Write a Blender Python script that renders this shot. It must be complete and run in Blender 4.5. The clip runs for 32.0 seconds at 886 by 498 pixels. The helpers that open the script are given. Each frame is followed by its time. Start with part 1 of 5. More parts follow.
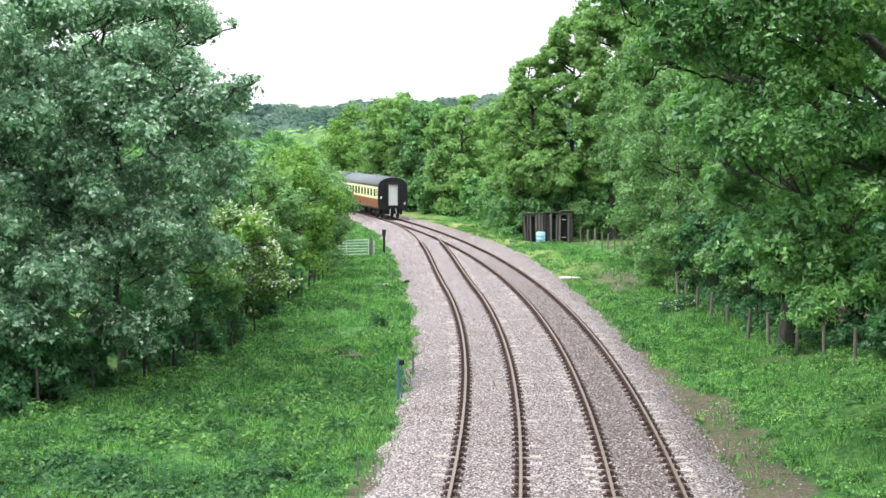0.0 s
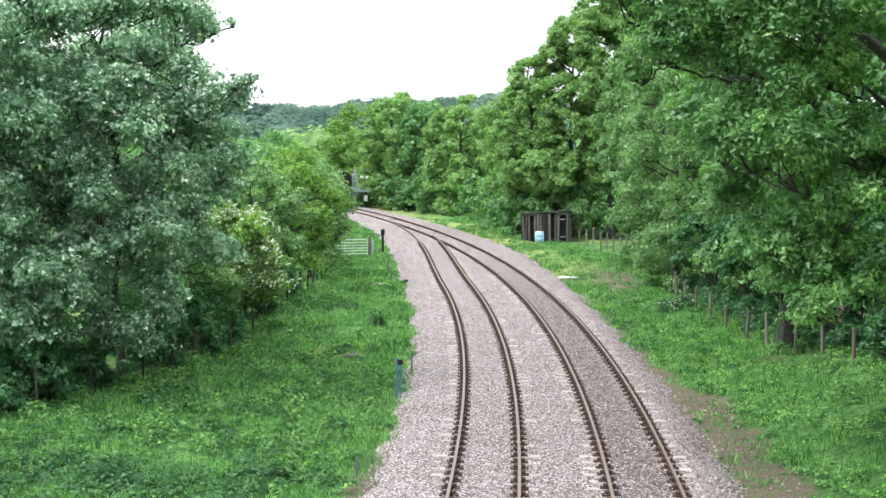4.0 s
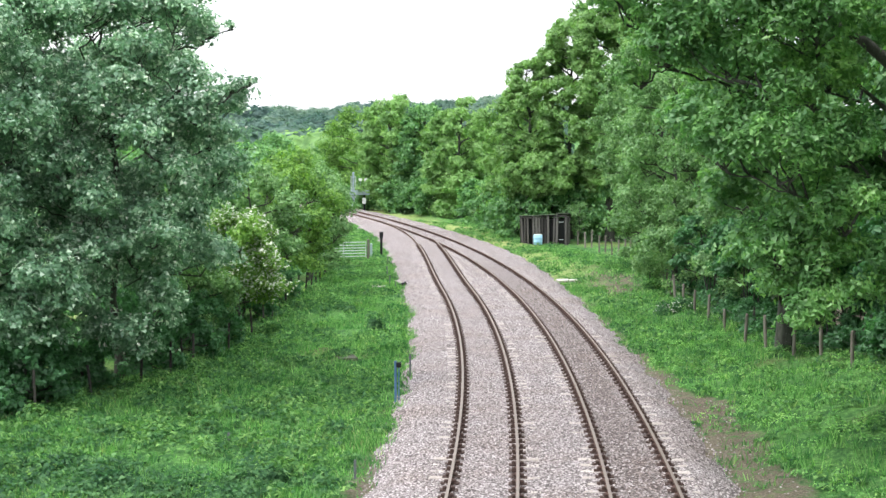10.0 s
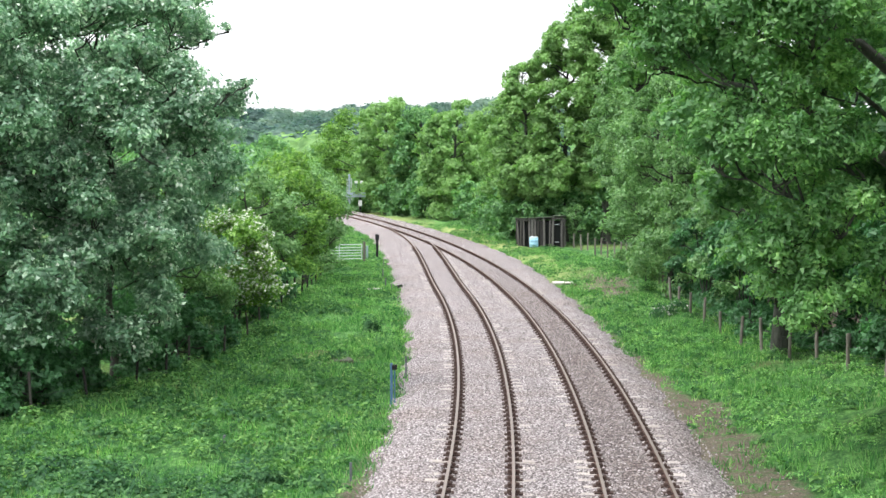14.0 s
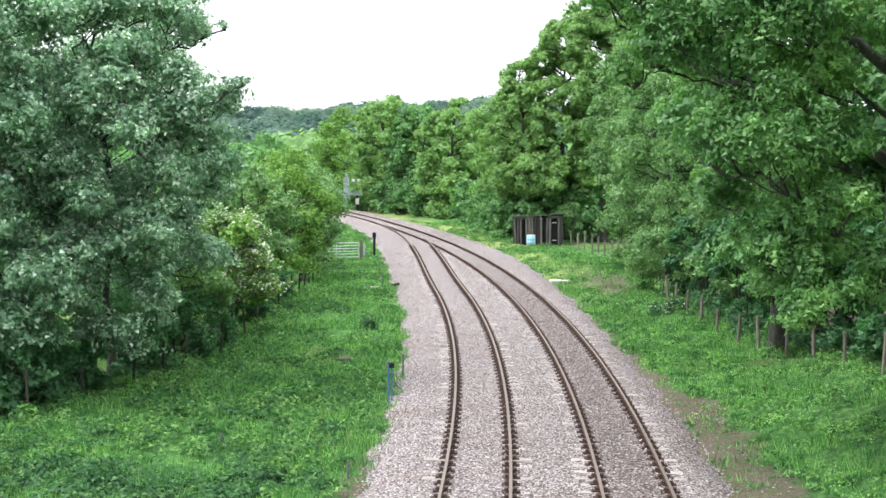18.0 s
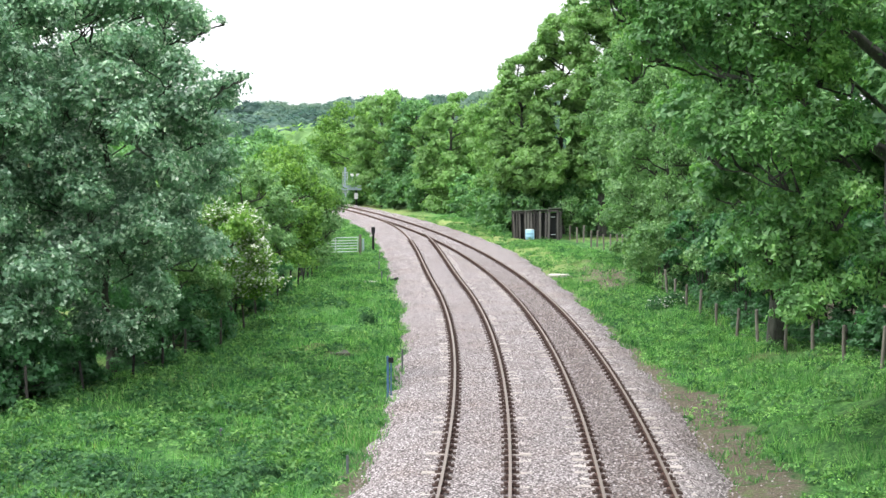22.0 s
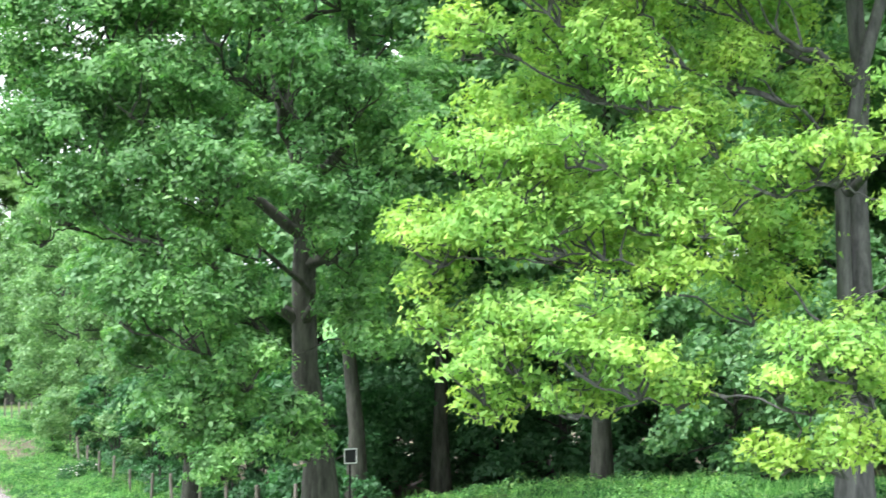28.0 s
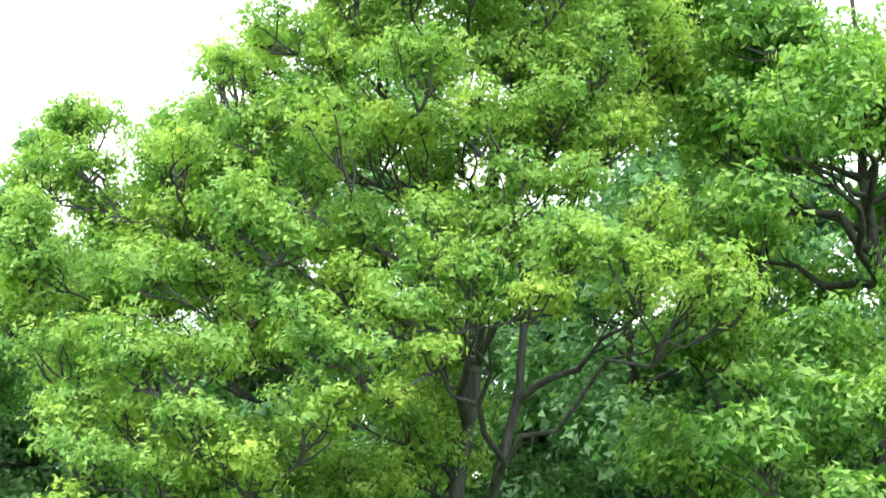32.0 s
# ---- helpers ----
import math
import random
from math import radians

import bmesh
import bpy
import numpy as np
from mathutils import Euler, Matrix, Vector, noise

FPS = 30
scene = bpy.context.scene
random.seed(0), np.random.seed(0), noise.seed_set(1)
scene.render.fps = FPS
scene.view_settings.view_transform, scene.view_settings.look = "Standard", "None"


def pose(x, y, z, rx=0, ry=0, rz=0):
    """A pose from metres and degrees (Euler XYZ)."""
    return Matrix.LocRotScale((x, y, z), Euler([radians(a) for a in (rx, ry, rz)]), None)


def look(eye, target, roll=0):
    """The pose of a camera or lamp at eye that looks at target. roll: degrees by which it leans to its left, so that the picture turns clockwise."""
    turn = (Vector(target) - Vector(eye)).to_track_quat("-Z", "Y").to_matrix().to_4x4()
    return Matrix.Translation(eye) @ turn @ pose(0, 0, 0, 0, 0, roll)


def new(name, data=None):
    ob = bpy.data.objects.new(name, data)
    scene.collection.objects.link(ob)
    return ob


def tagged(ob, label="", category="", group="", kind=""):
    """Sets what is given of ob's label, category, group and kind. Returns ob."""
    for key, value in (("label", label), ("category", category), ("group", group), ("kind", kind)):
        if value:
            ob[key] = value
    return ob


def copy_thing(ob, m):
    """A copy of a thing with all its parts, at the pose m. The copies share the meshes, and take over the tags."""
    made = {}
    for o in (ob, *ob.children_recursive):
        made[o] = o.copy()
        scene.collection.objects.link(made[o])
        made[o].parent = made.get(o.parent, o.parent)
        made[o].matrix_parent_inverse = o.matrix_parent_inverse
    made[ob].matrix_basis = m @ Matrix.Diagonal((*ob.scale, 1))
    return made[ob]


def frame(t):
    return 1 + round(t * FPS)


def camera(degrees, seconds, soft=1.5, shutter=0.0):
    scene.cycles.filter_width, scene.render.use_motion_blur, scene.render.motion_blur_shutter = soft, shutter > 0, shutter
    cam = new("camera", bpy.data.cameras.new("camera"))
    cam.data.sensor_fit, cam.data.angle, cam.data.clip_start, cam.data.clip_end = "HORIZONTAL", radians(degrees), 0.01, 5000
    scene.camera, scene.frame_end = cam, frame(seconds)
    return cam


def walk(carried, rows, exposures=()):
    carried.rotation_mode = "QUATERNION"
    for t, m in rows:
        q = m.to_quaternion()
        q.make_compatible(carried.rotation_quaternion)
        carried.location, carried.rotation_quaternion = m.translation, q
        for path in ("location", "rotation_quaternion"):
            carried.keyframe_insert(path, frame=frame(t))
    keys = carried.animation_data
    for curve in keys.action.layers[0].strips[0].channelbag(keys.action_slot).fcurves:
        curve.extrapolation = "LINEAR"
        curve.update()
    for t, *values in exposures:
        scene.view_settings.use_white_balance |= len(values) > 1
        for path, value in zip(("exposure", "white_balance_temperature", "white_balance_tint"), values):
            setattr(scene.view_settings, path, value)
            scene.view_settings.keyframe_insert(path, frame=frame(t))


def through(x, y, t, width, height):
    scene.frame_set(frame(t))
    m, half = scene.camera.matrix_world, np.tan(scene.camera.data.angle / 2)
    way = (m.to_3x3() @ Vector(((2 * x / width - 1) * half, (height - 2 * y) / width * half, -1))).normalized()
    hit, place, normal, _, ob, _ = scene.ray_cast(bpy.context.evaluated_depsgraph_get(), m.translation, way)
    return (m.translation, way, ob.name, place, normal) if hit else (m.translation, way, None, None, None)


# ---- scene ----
cam = camera(31.28, 32.0, soft=1.5, shutter=0.3)
EYE = (0.0, 0.0, 7.5)
walk(cam, [(t, pose(*EYE, rx, ry, rz)) for t, rx, ry, rz in (
    (0, 86.000, -0.000, 0.000), (0.5, 85.955, 0.086, 0.004), (1, 85.911, 0.014, 0.003), (1.5, 85.917, 0.115, 0.009), (2, 85.967, -0.001, -0.023),
    (2.5, 86.006, -0.045, -0.054), (3, 85.997, -0.007, -0.046), (3.5, 85.955, -0.010, -0.038), (5.5, 86.161, -0.110, -0.107), (6, 86.157, -0.090, -0.097),
    (6.5, 86.104, -0.085, -0.084), (7, 86.073, -0.065, -0.090), (7.5, 86.106, -0.097, -0.100), (8, 86.193, -0.132, -0.115), (8.5, 86.245, -0.150, -0.147),
    (9, 86.256, -0.123, -0.144), (9.5, 86.179, -0.155, -0.102), (10, 86.084, -0.071, -0.095), (10.5, 86.098, -0.110, -0.119), (11, 86.197, -0.139, -0.153),
    (11.5, 86.236, -0.148, -0.176), (12, 86.242, -0.168, -0.180), (12.5, 86.179, -0.134, -0.184), (13, 86.096, -0.077, -0.211), (13.5, 86.079, -0.125, -0.228),
    (14, 86.171, -0.108, -0.241), (14.5, 86.189, -0.142, -0.269), (16.5, 86.119, -0.122, -0.332), (17, 86.173, -0.207, -0.335), (17.5, 86.171, -0.162, -0.356),
    (18, 86.105, -0.097, -0.346), (18.5, 85.965, -0.071, -0.334), (19, 85.897, -0.005, -0.363), (19.5, 85.918, -0.022, -0.381), (20, 85.977, -0.077, -0.411),
    (20.5, 86.009, -0.108, -0.390), (21, 85.966, -0.102, -0.388), (21.5, 85.909, -0.178, -0.387), (22, 85.907, 0.016, -0.392), (22.5, 85.968, 0.077, -0.401),
    (23, 86.029, 0.151, -0.603), (23.5, 86.665, -0.283, -1.519), (24, 87.210, -0.947, -2.873), (24.5, 87.147, -0.606, -3.258), (26.5, 90.214, 0.907, -12.385),
    (27, 90.614, 0.786, -15.015), (27.5, 91.166, 0.696, -18.215), (28, 91.748, 0.431, -21.437), (28.5, 92.862, -0.208, -24.634), (29, 94.919, -0.960, -27.785),
    (29.5, 97.293, -1.153, -30.092), (30, 99.849, -0.888, -32.311), (30.5, 102.567, -0.936, -33.707), (31, 105.596, -1.264, -34.834), (31.5, 107.947, -1.503, -35.469),
    (32, 110.025, -1.797, -35.926),
)], [(0.0, 1.02, 6200, 10), (23.0, 1.02, 6200, 10), (27.0, 1.12, 6200, 10), (28.0, 1.80, 6050, 10), (29.0, 2.15, 6050, 10), (30.5, 2.13, 6050, 10), (31.2, 1.65, 6200, 10), (32.0, 1.30, 6250, 10)])

# ---- world, sun, exposure ----
SUN_ELEVATION, SUN_HEADING = 58.0, 262.0   # degrees; heading clockwise from +y
world = bpy.data.worlds.new("sky")
scene.world = world
world.use_nodes = True
wt = world.node_tree
wt.nodes.clear()


def wnode(kind, **sets):
    n = wt.nodes.new(kind)
    for k, v in sets.items():
        n.inputs[k.replace("_", " ")].default_value = v
    return n


sky = wt.nodes.new("ShaderNodeTexSky")
sky.sky_type, sky.sun_disc = "NISHITA", False
sky.sun_elevation, sky.sun_rotation = radians(SUN_ELEVATION), radians(SUN_HEADING)
sky.air_density, sky.dust_density = 1.0, 2.0
coords = wt.nodes.new("ShaderNodeTexCoord")
stretch = wt.nodes.new("ShaderNodeMapping")
stretch.inputs["Scale"].default_value = (2.2, 2.2, 16.0)
stretch.inputs["Location"].default_value = (0.35, 0.0, 0.62)
clouds = wnode("ShaderNodeTexNoise", Scale=1.6, Detail=5.0, Roughness=0.55)
cover = wt.nodes.new("ShaderNodeValToRGB")
cover.color_ramp.elements[0].position, cover.color_ramp.elements[1].position = 0.36, 0.46
cover.color_ramp.elements[0].color, cover.color_ramp.elements[1].color = (0.55, 0.55, 0.55, 1), (1, 1, 1, 1)
white = wt.nodes.new("ShaderNodeMix")
white.data_type = "RGBA"
rise = wt.nodes.new("ShaderNodeSeparateXYZ")
dome = wt.nodes.new("ShaderNodeMapRange")   # an overcast sky is about three times as bright overhead as at the horizon
dome.inputs["To Min"].default_value, dome.inputs["To Max"].default_value = 6.4, 18.5
tone = wt.nodes.new("ShaderNodeVectorMath")
tone.operation = "SCALE"
tone.inputs[0].default_value = (1.0, 0.995, 0.985)
back = wnode("ShaderNodeBackground", Strength=0.105)
wout = wt.nodes.new("ShaderNodeOutputWorld")
for a, b in ((coords.outputs["Generated"], rise.inputs[0]), (rise.outputs["Z"], dome.inputs["Value"]), (dome.outputs[0], tone.inputs["Scale"]),
             (tone.outputs[0], white.inputs[7]), (coords.outputs["Generated"], stretch.inputs["Vector"]), (stretch.outputs["Vector"], clouds.inputs["Vector"]),
             (clouds.outputs["Fac"], cover.inputs["Fac"]), (cover.outputs["Color"], white.inputs[0]),
             (sky.outputs["Color"], white.inputs[6]), (white.outputs[2], back.inputs["Color"]), (back.outputs["Background"], wout.inputs["Surface"])):
    wt.links.new(a, b)

sun = new("sun", bpy.data.lights.new("sun", "SUN"))
sun.data.energy, sun.data.angle, sun.data.color = 1.8, radians(11), (1.0, 0.95, 0.86)
h = radians(SUN_HEADING)
toward = Vector((math.sin(h) * math.cos(radians(SUN_ELEVATION)), math.cos(h) * math.cos(radians(SUN_ELEVATION)), math.sin(radians(SUN_ELEVATION))))
sun.matrix_world = look(toward * 200, (0, 0, 0))


# ---- materials ----
class Mat:
    """A node material in the making."""

    def __init__(self, name):
        self.m = bpy.data.materials.new(name)
        self.m.use_nodes = True
        self.t = self.m.node_tree
        self.t.nodes.clear()
        self.out = self.t.nodes.new("ShaderNodeOutputMaterial")
        self.pos = self.t.nodes.new("ShaderNodeTexCoord").outputs["Object"]

    def node(self, kind, **sets):
        n = self.t.nodes.new(kind)
        for k, v in sets.items():
            key = k.replace("_", " ")
            if hasattr(v, "is_output"):
                self.t.links.new(v, n.inputs[key])
            else:
                n.inputs[key].default_value = v
        return n

    def noise(self, scale, detail=4.0, rough=0.6, at=None, squash=None):
        v = at or self.pos
        if squash:
            v = self.node("ShaderNodeMapping", Vector=v, Scale=squash).outputs["Vector"]
        return self.node("ShaderNodeTexNoise", Vector=v, Scale=scale, Detail=detail, Roughness=rough).outputs["Fac"]

    def ramp(self, fac, *stops):
        n = self.t.nodes.new("ShaderNodeValToRGB")
        e = n.color_ramp.elements
        while len(e) < len(stops):
            e.new(0.5)
        for el, (p, c) in zip(e, stops):
            el.position, el.color = p, (*c, 1)
        self.t.links.new(fac, n.inputs["Fac"])
        return n.outputs["Color"]

    def mix(self, fac, a, b, blend="MIX"):
        n = self.t.nodes.new("ShaderNodeMix")
        n.data_type, n.blend_type = "RGBA", blend
        for v, i in ((fac, 0), (a, 6), (b, 7)):
            if hasattr(v, "is_output"):
                self.t.links.new(v, n.inputs[i])
            else:
                n.inputs[i].default_value = v if i == 0 else (*v, 1)
        return n.outputs[2]

    def bump(self, height, strength=0.5, distance=0.02):
        return self.node("ShaderNodeBump", Height=height, Strength=strength, Distance=distance).outputs["Normal"]

    def principled(self, color, rough=0.8, metal=0.0, normal=None, spec=0.3):
        n = self.node("ShaderNodeBsdfPrincipled", Roughness=rough, Metallic=metal)
        n.inputs["Specular IOR Level"].default_value = spec
        if hasattr(color, "is_output"):
            self.t.links.new(color, n.inputs["Base Color"])
        else:
            n.inputs["Base Color"].default_value = (*color, 1)
        if normal:
            self.t.links.new(normal, n.inputs["Normal"])
        self.t.links.new(n.outputs[0], self.out.inputs["Surface"])
        return self.m


def leaf_material(name, stops, through, gloss=0.04, patch=0.25, cool=(0.72, 0.78, 0.7), warm=(1.2, 1.15, 1.1), tuft=0.0):
    """Leaves: per-leaf colour, drift over the crown, light that comes through the blade."""
    k = Mat(name)
    rnd = k.node("ShaderNodeNewGeometry").outputs["Random Per Island"]
    if tuft:   # leaves of one spray turn the same way, so they share part of their tone
        near = k.node("ShaderNodeMapRange", Value=k.noise(tuft, 2.0))
        near.inputs["From Min"].default_value, near.inputs["From Max"].default_value = 0.3, 0.7
        both = k.node("ShaderNodeMath")
        both.operation = "MULTIPLY_ADD"
        k.t.links.new(rnd, both.inputs[0])
        both.inputs[1].default_value = 0.5
        half = k.node("ShaderNodeMath")
        half.operation = "MULTIPLY"
        k.t.links.new(near.outputs[0], half.inputs[0])
        half.inputs[1].default_value = 0.5
        k.t.links.new(half.outputs[0], both.inputs[2])
        rnd = both.outputs[0]
    col = k.ramp(rnd, *stops)
    drift = k.ramp(k.noise(patch, 3.0), (0.34, cool), (0.66, warm))
    col = k.mix(1.0, col, drift, "MULTIPLY")
    dif = k.node("ShaderNodeBsdfDiffuse", Color=col)
    tint = k.mix(1.0, col, through, "MULTIPLY")
    tr = k.node("ShaderNodeBsdfTranslucent", Color=tint)
    gl = k.node("ShaderNodeBsdfGlossy", Roughness=0.55, Color=(1, 1, 1, 1))
    a = k.node("ShaderNodeMixShader", Fac=0.42)
    k.t.links.new(dif.outputs[0], a.inputs[1])
    k.t.links.new(tr.outputs[0], a.inputs[2])
    b = k.node("ShaderNodeMixShader", Fac=gloss)
    k.t.links.new(a.outputs[0], b.inputs[1])
    k.t.links.new(gl.outputs[0], b.inputs[2])
    k.t.links.new(b.outputs[0], k.out.inputs["Surface"])
    return k.m


LEAF_WHITEBEAM = leaf_material("whitebeam_leaves", [(0.1, (0.08, 0.18, 0.108)), (0.5, (0.15, 0.285, 0.17)), (0.63, (0.24, 0.395, 0.26)), (0.76, (0.54, 0.67, 0.58)), (0.90, (0.76, 0.82, 0.77))], (1.1, 1.25, 0.9), 0.04, 0.7, (0.82, 0.88, 0.86), (1.3, 1.25, 1.18), 2.6)
LEAF_HAWTHORN = leaf_material("hawthorn_leaves", [(0.0, (0.074, 0.168, 0.043)), (0.6, (0.159, 0.302, 0.065)), (1.0, (0.254, 0.426, 0.108))], (1.2, 1.35, 0.7), 0.022)
LEAF_SALLOW = leaf_material("sallow_leaves", [(0.0, (0.092, 0.190, 0.078)), (0.6, (0.175, 0.320, 0.133)), (1.0, (0.276, 0.440, 0.230))], (1.2, 1.35, 0.75), 0.022)
LEAF_OAK = leaf_material("oak_leaves", [(0.0, (0.060, 0.158, 0.050)), (0.6, (0.148, 0.325, 0.102)), (1.0, (0.305, 0.525, 0.185))], (1.15, 1.35, 0.7), 0.035, 0.4, (0.62, 0.74, 0.74), (1.3, 1.2, 1.05), 1.2)
LEAF_BRIGHT = leaf_material("young_oak_leaves", [(0.0, (0.215, 0.395, 0.11)), (0.55, (0.31, 0.515, 0.14)), (1.0, (0.44, 0.605, 0.17))], (1.15, 1.22, 0.75), 0.012, 0.6, (0.66, 0.78, 0.78), (1.36, 1.15, 0.9), 1.6)
LEAF_OLIVE = leaf_material("olive_oak_leaves", [(0.0, (0.105, 0.235, 0.06)), (0.55, (0.22, 0.43, 0.105)), (1.0, (0.40, 0.61, 0.18))], (1.15, 1.3, 0.65), 0.02, 0.6, (0.6, 0.75, 0.8), (1.3, 1.12, 0.9))
LEAF_WOOD = leaf_material("woodland_leaves", [(0.0, (0.080, 0.188, 0.085)), (0.6, (0.150, 0.315, 0.135)), (1.0, (0.245, 0.43, 0.200))], (1.2, 1.35, 0.6), 0.022)
LEAF_ASH = leaf_material("ash_leaves", [(0.0, (0.12, 0.235, 0.085)), (0.6, (0.215, 0.375, 0.135)), (1.0, (0.31, 0.49, 0.20))], (1.15, 1.3, 0.7), 0.022, 0.25, (0.78, 0.82, 0.76), (1.2, 1.15, 1.1), 0.8)
# dark understorey green, with the shade under the canopy put into its colour
LEAF_SHADE = leaf_material("shade_darkened_leaves", [(0.0, (0.038, 0.114, 0.050)), (0.6, (0.070, 0.194, 0.086)), (1.0, (0.116, 0.272, 0.126))], (1.1, 1.35, 0.7), 0.022)
# distance haze is put into these three far leaf colours as a blue tint
LEAF_FAR = leaf_material("distant_haze_leaves", [(0.0, (0.06, 0.12, 0.105)), (0.6, (0.09, 0.165, 0.14)), (1.0, (0.125, 0.21, 0.17))], (1.1, 1.2, 0.9), 0.02, 0.03)
LEAF_FAR_PALE = leaf_material("distant_pale_haze_leaves", [(0.0, (0.095, 0.165, 0.135)), (0.6, (0.135, 0.215, 0.17)), (1.0, (0.175, 0.265, 0.205))], (1.1, 1.2, 0.9), 0.02, 0.03)
LEAF_FAR_DARK = leaf_material("distant_dark_haze_leaves", [(0.0, (0.04, 0.09, 0.09)), (0.6, (0.06, 0.125, 0.12)), (1.0, (0.09, 0.165, 0.14))], (1.1, 1.2, 0.9), 0.02, 0.03)
PETAL = leaf_material("blossom_petals", [(0.0, (0.52, 0.57, 0.50)), (1.0, (0.78, 0.80, 0.75))], (1.0, 1.0, 1.0))
BLADE = leaf_material("grass_blades", [(0.0, (0.045, 0.14, 0.046)), (0.5, (0.135, 0.315, 0.102)), (0.93, (0.26, 0.48, 0.17)), (1.0, (0.40, 0.46, 0.25))], (1.15, 1.3, 0.9), 0.0, 0.9, (0.50, 0.62, 0.66), (1.34, 1.24, 1.05))
WEED = leaf_material("weed_leaves", [(0.0, (0.035, 0.11, 0.045)), (0.55, (0.085, 0.22, 0.075)), (1.0, (0.20, 0.38, 0.14))], (1.2, 1.3, 0.8), 0.01, 1.3, (0.45, 0.56, 0.58), (1.4, 1.22, 1.0))

FRESH = leaf_material("fresh_ground_leaves", [(0.0, (0.075, 0.20, 0.06)), (0.55, (0.18, 0.385, 0.12)), (1.0, (0.31, 0.53, 0.19))], (1.15, 1.3, 0.85), 0.01, 0.9, (0.62, 0.74, 0.72), (1.3, 1.2, 1.05))
NETTLE = leaf_material("nettle_leaves", [(0.0, (0.026, 0.080, 0.036)), (0.6, (0.060, 0.155, 0.066)), (1.0, (0.13, 0.27, 0.115))], (1.1, 1.25, 0.85), 0.01, 1.1, (0.6, 0.7, 0.72), (1.35, 1.22, 1.05))


def bark_material(name, dark, light):
    k = Mat(name)
    n = k.noise(6.0, 6.0, 0.7, squash=(1.0, 1.0, 0.18))
    big = k.noise(0.9, 3.0)
    col = k.mix(big, k.ramp(n, (0.32, dark), (0.7, light)), k.ramp(n, (0.3, dark), (0.8, tuple(0.75 * v for v in light))))
    return k.principled(col, 0.92, normal=k.bump(n, 0.8, 0.05), spec=0.1)


BARK = bark_material("oak_bark", (0.024, 0.026, 0.022), (0.125, 0.128, 0.108))
BARK_GREY = bark_material("grey_bark", (0.04, 0.041, 0.042), (0.185, 0.184, 0.182))


def ground_material():
    k = Mat("meadow_grass")
    fine, mid, big = k.noise(9.0, 5.0, 0.7), k.noise(1.1, 4.0), k.noise(0.16, 4.0)
    grass = k.ramp(fine, (0.3, (0.026, 0.08, 0.028)), (0.52, (0.085, 0.205, 0.065)), (0.72, (0.175, 0.35, 0.115)))
    lush = k.mix(1.0, grass, k.ramp(mid, (0.36, (0.42, 0.52, 0.5)), (0.64, (1.3, 1.22, 1.0))), "MULTIPLY")
    dry = k.ramp(fine, (0.3, (0.16, 0.15, 0.06)), (0.7, (0.33, 0.33, 0.13)))
    col = k.mix(k.ramp(big, (0.52, (0, 0, 0)), (0.72, (0.55, 0.55, 0.55))), lush, dry)
    parched = k.t.nodes.new("ShaderNodeAttribute")
    parched.attribute_name = "parched"
    straw = k.ramp(k.noise(5.0, 5.0, 0.75), (0.32, (0.15, 0.21, 0.065)), (0.68, (0.40, 0.43, 0.17)))
    col = k.mix(parched.outputs["Fac"], col, straw)
    bare = k.t.nodes.new("ShaderNodeAttribute")
    bare.attribute_name = "bare"
    soil = k.ramp(k.noise(16.0, 6.0, 0.8), (0.32, (0.035, 0.028, 0.022)), (0.52, (0.15, 0.122, 0.095)), (0.72, (0.35, 0.30, 0.25)))
    worn = k.node("ShaderNodeMath")
    worn.operation = "MULTIPLY"
    k.t.links.new(bare.outputs["Fac"], worn.inputs[0])
    k.t.links.new(k.ramp(k.noise(2.2, 5.0, 0.7), (0.32, (0.25, 0.25, 0.25)), (0.62, (1.25, 1.25, 1.25))), worn.inputs[1])
    col = k.mix(k.ramp(worn.outputs[0], (0.3, (0, 0, 0)), (0.7, (0.95, 0.95, 0.95))), col, soil)
    return k.principled(col, 0.95, normal=k.bump(k.noise(14.0, 6.0, 0.75), 0.9, 0.12), spec=0.1)


def ballast_material():
    k = Mat("granite_ballast")
    cell = k.node("ShaderNodeTexVoronoi", Vector=k.pos, Scale=17.0)
    grey = k.ramp(cell.outputs["Color"], (0.05, (0.18, 0.16, 0.162)), (0.5, (0.395, 0.357, 0.36)), (0.95, (0.62, 0.572, 0.577)))
    edge = k.ramp(cell.outputs["Distance"], (0.28, (1.1, 1.1, 1.1)), (0.62, (0.25, 0.23, 0.23)))
    col = k.mix(1.0, grey, edge, "MULTIPLY")
    rust = k.ramp(k.noise(0.35, 5.0), (0.45, (1, 1, 1)), (0.75, (0.86, 0.79, 0.74)))
    col = k.mix(1.0, col, rust, "MULTIPLY")
    grime = k.t.nodes.new("ShaderNodeAttribute")
    grime.attribute_name = "grime"
    col = k.mix(k.ramp(grime.outputs["Fac"], (0.0, (0, 0, 0)), (1.0, (0.75, 0.75, 0.75))), col, k.mix(1.0, col, (0.52, 0.47, 0.44), "MULTIPLY"))
    inv = k.node("ShaderNodeMath", Value=1.0)
    inv.operation = "SUBTRACT"
    inv.inputs[0].default_value = 1.0
    k.t.links.new(cell.outputs["Distance"], inv.inputs[1])
    return k.principled(col, 0.9, normal=k.bump(inv.outputs[0], 1.0, 0.05), spec=0.2)


def stone_material():
    k = Mat("ballast_stone")
    rnd = k.node("ShaderNodeNewGeometry").outputs["Random Per Island"]
    return k.principled(k.ramp(rnd, (0.0, (0.10, 0.088, 0.088)), (0.5, (0.26, 0.23, 0.23)), (1.0, (0.44, 0.40, 0.40))), 0.85, spec=0.25)


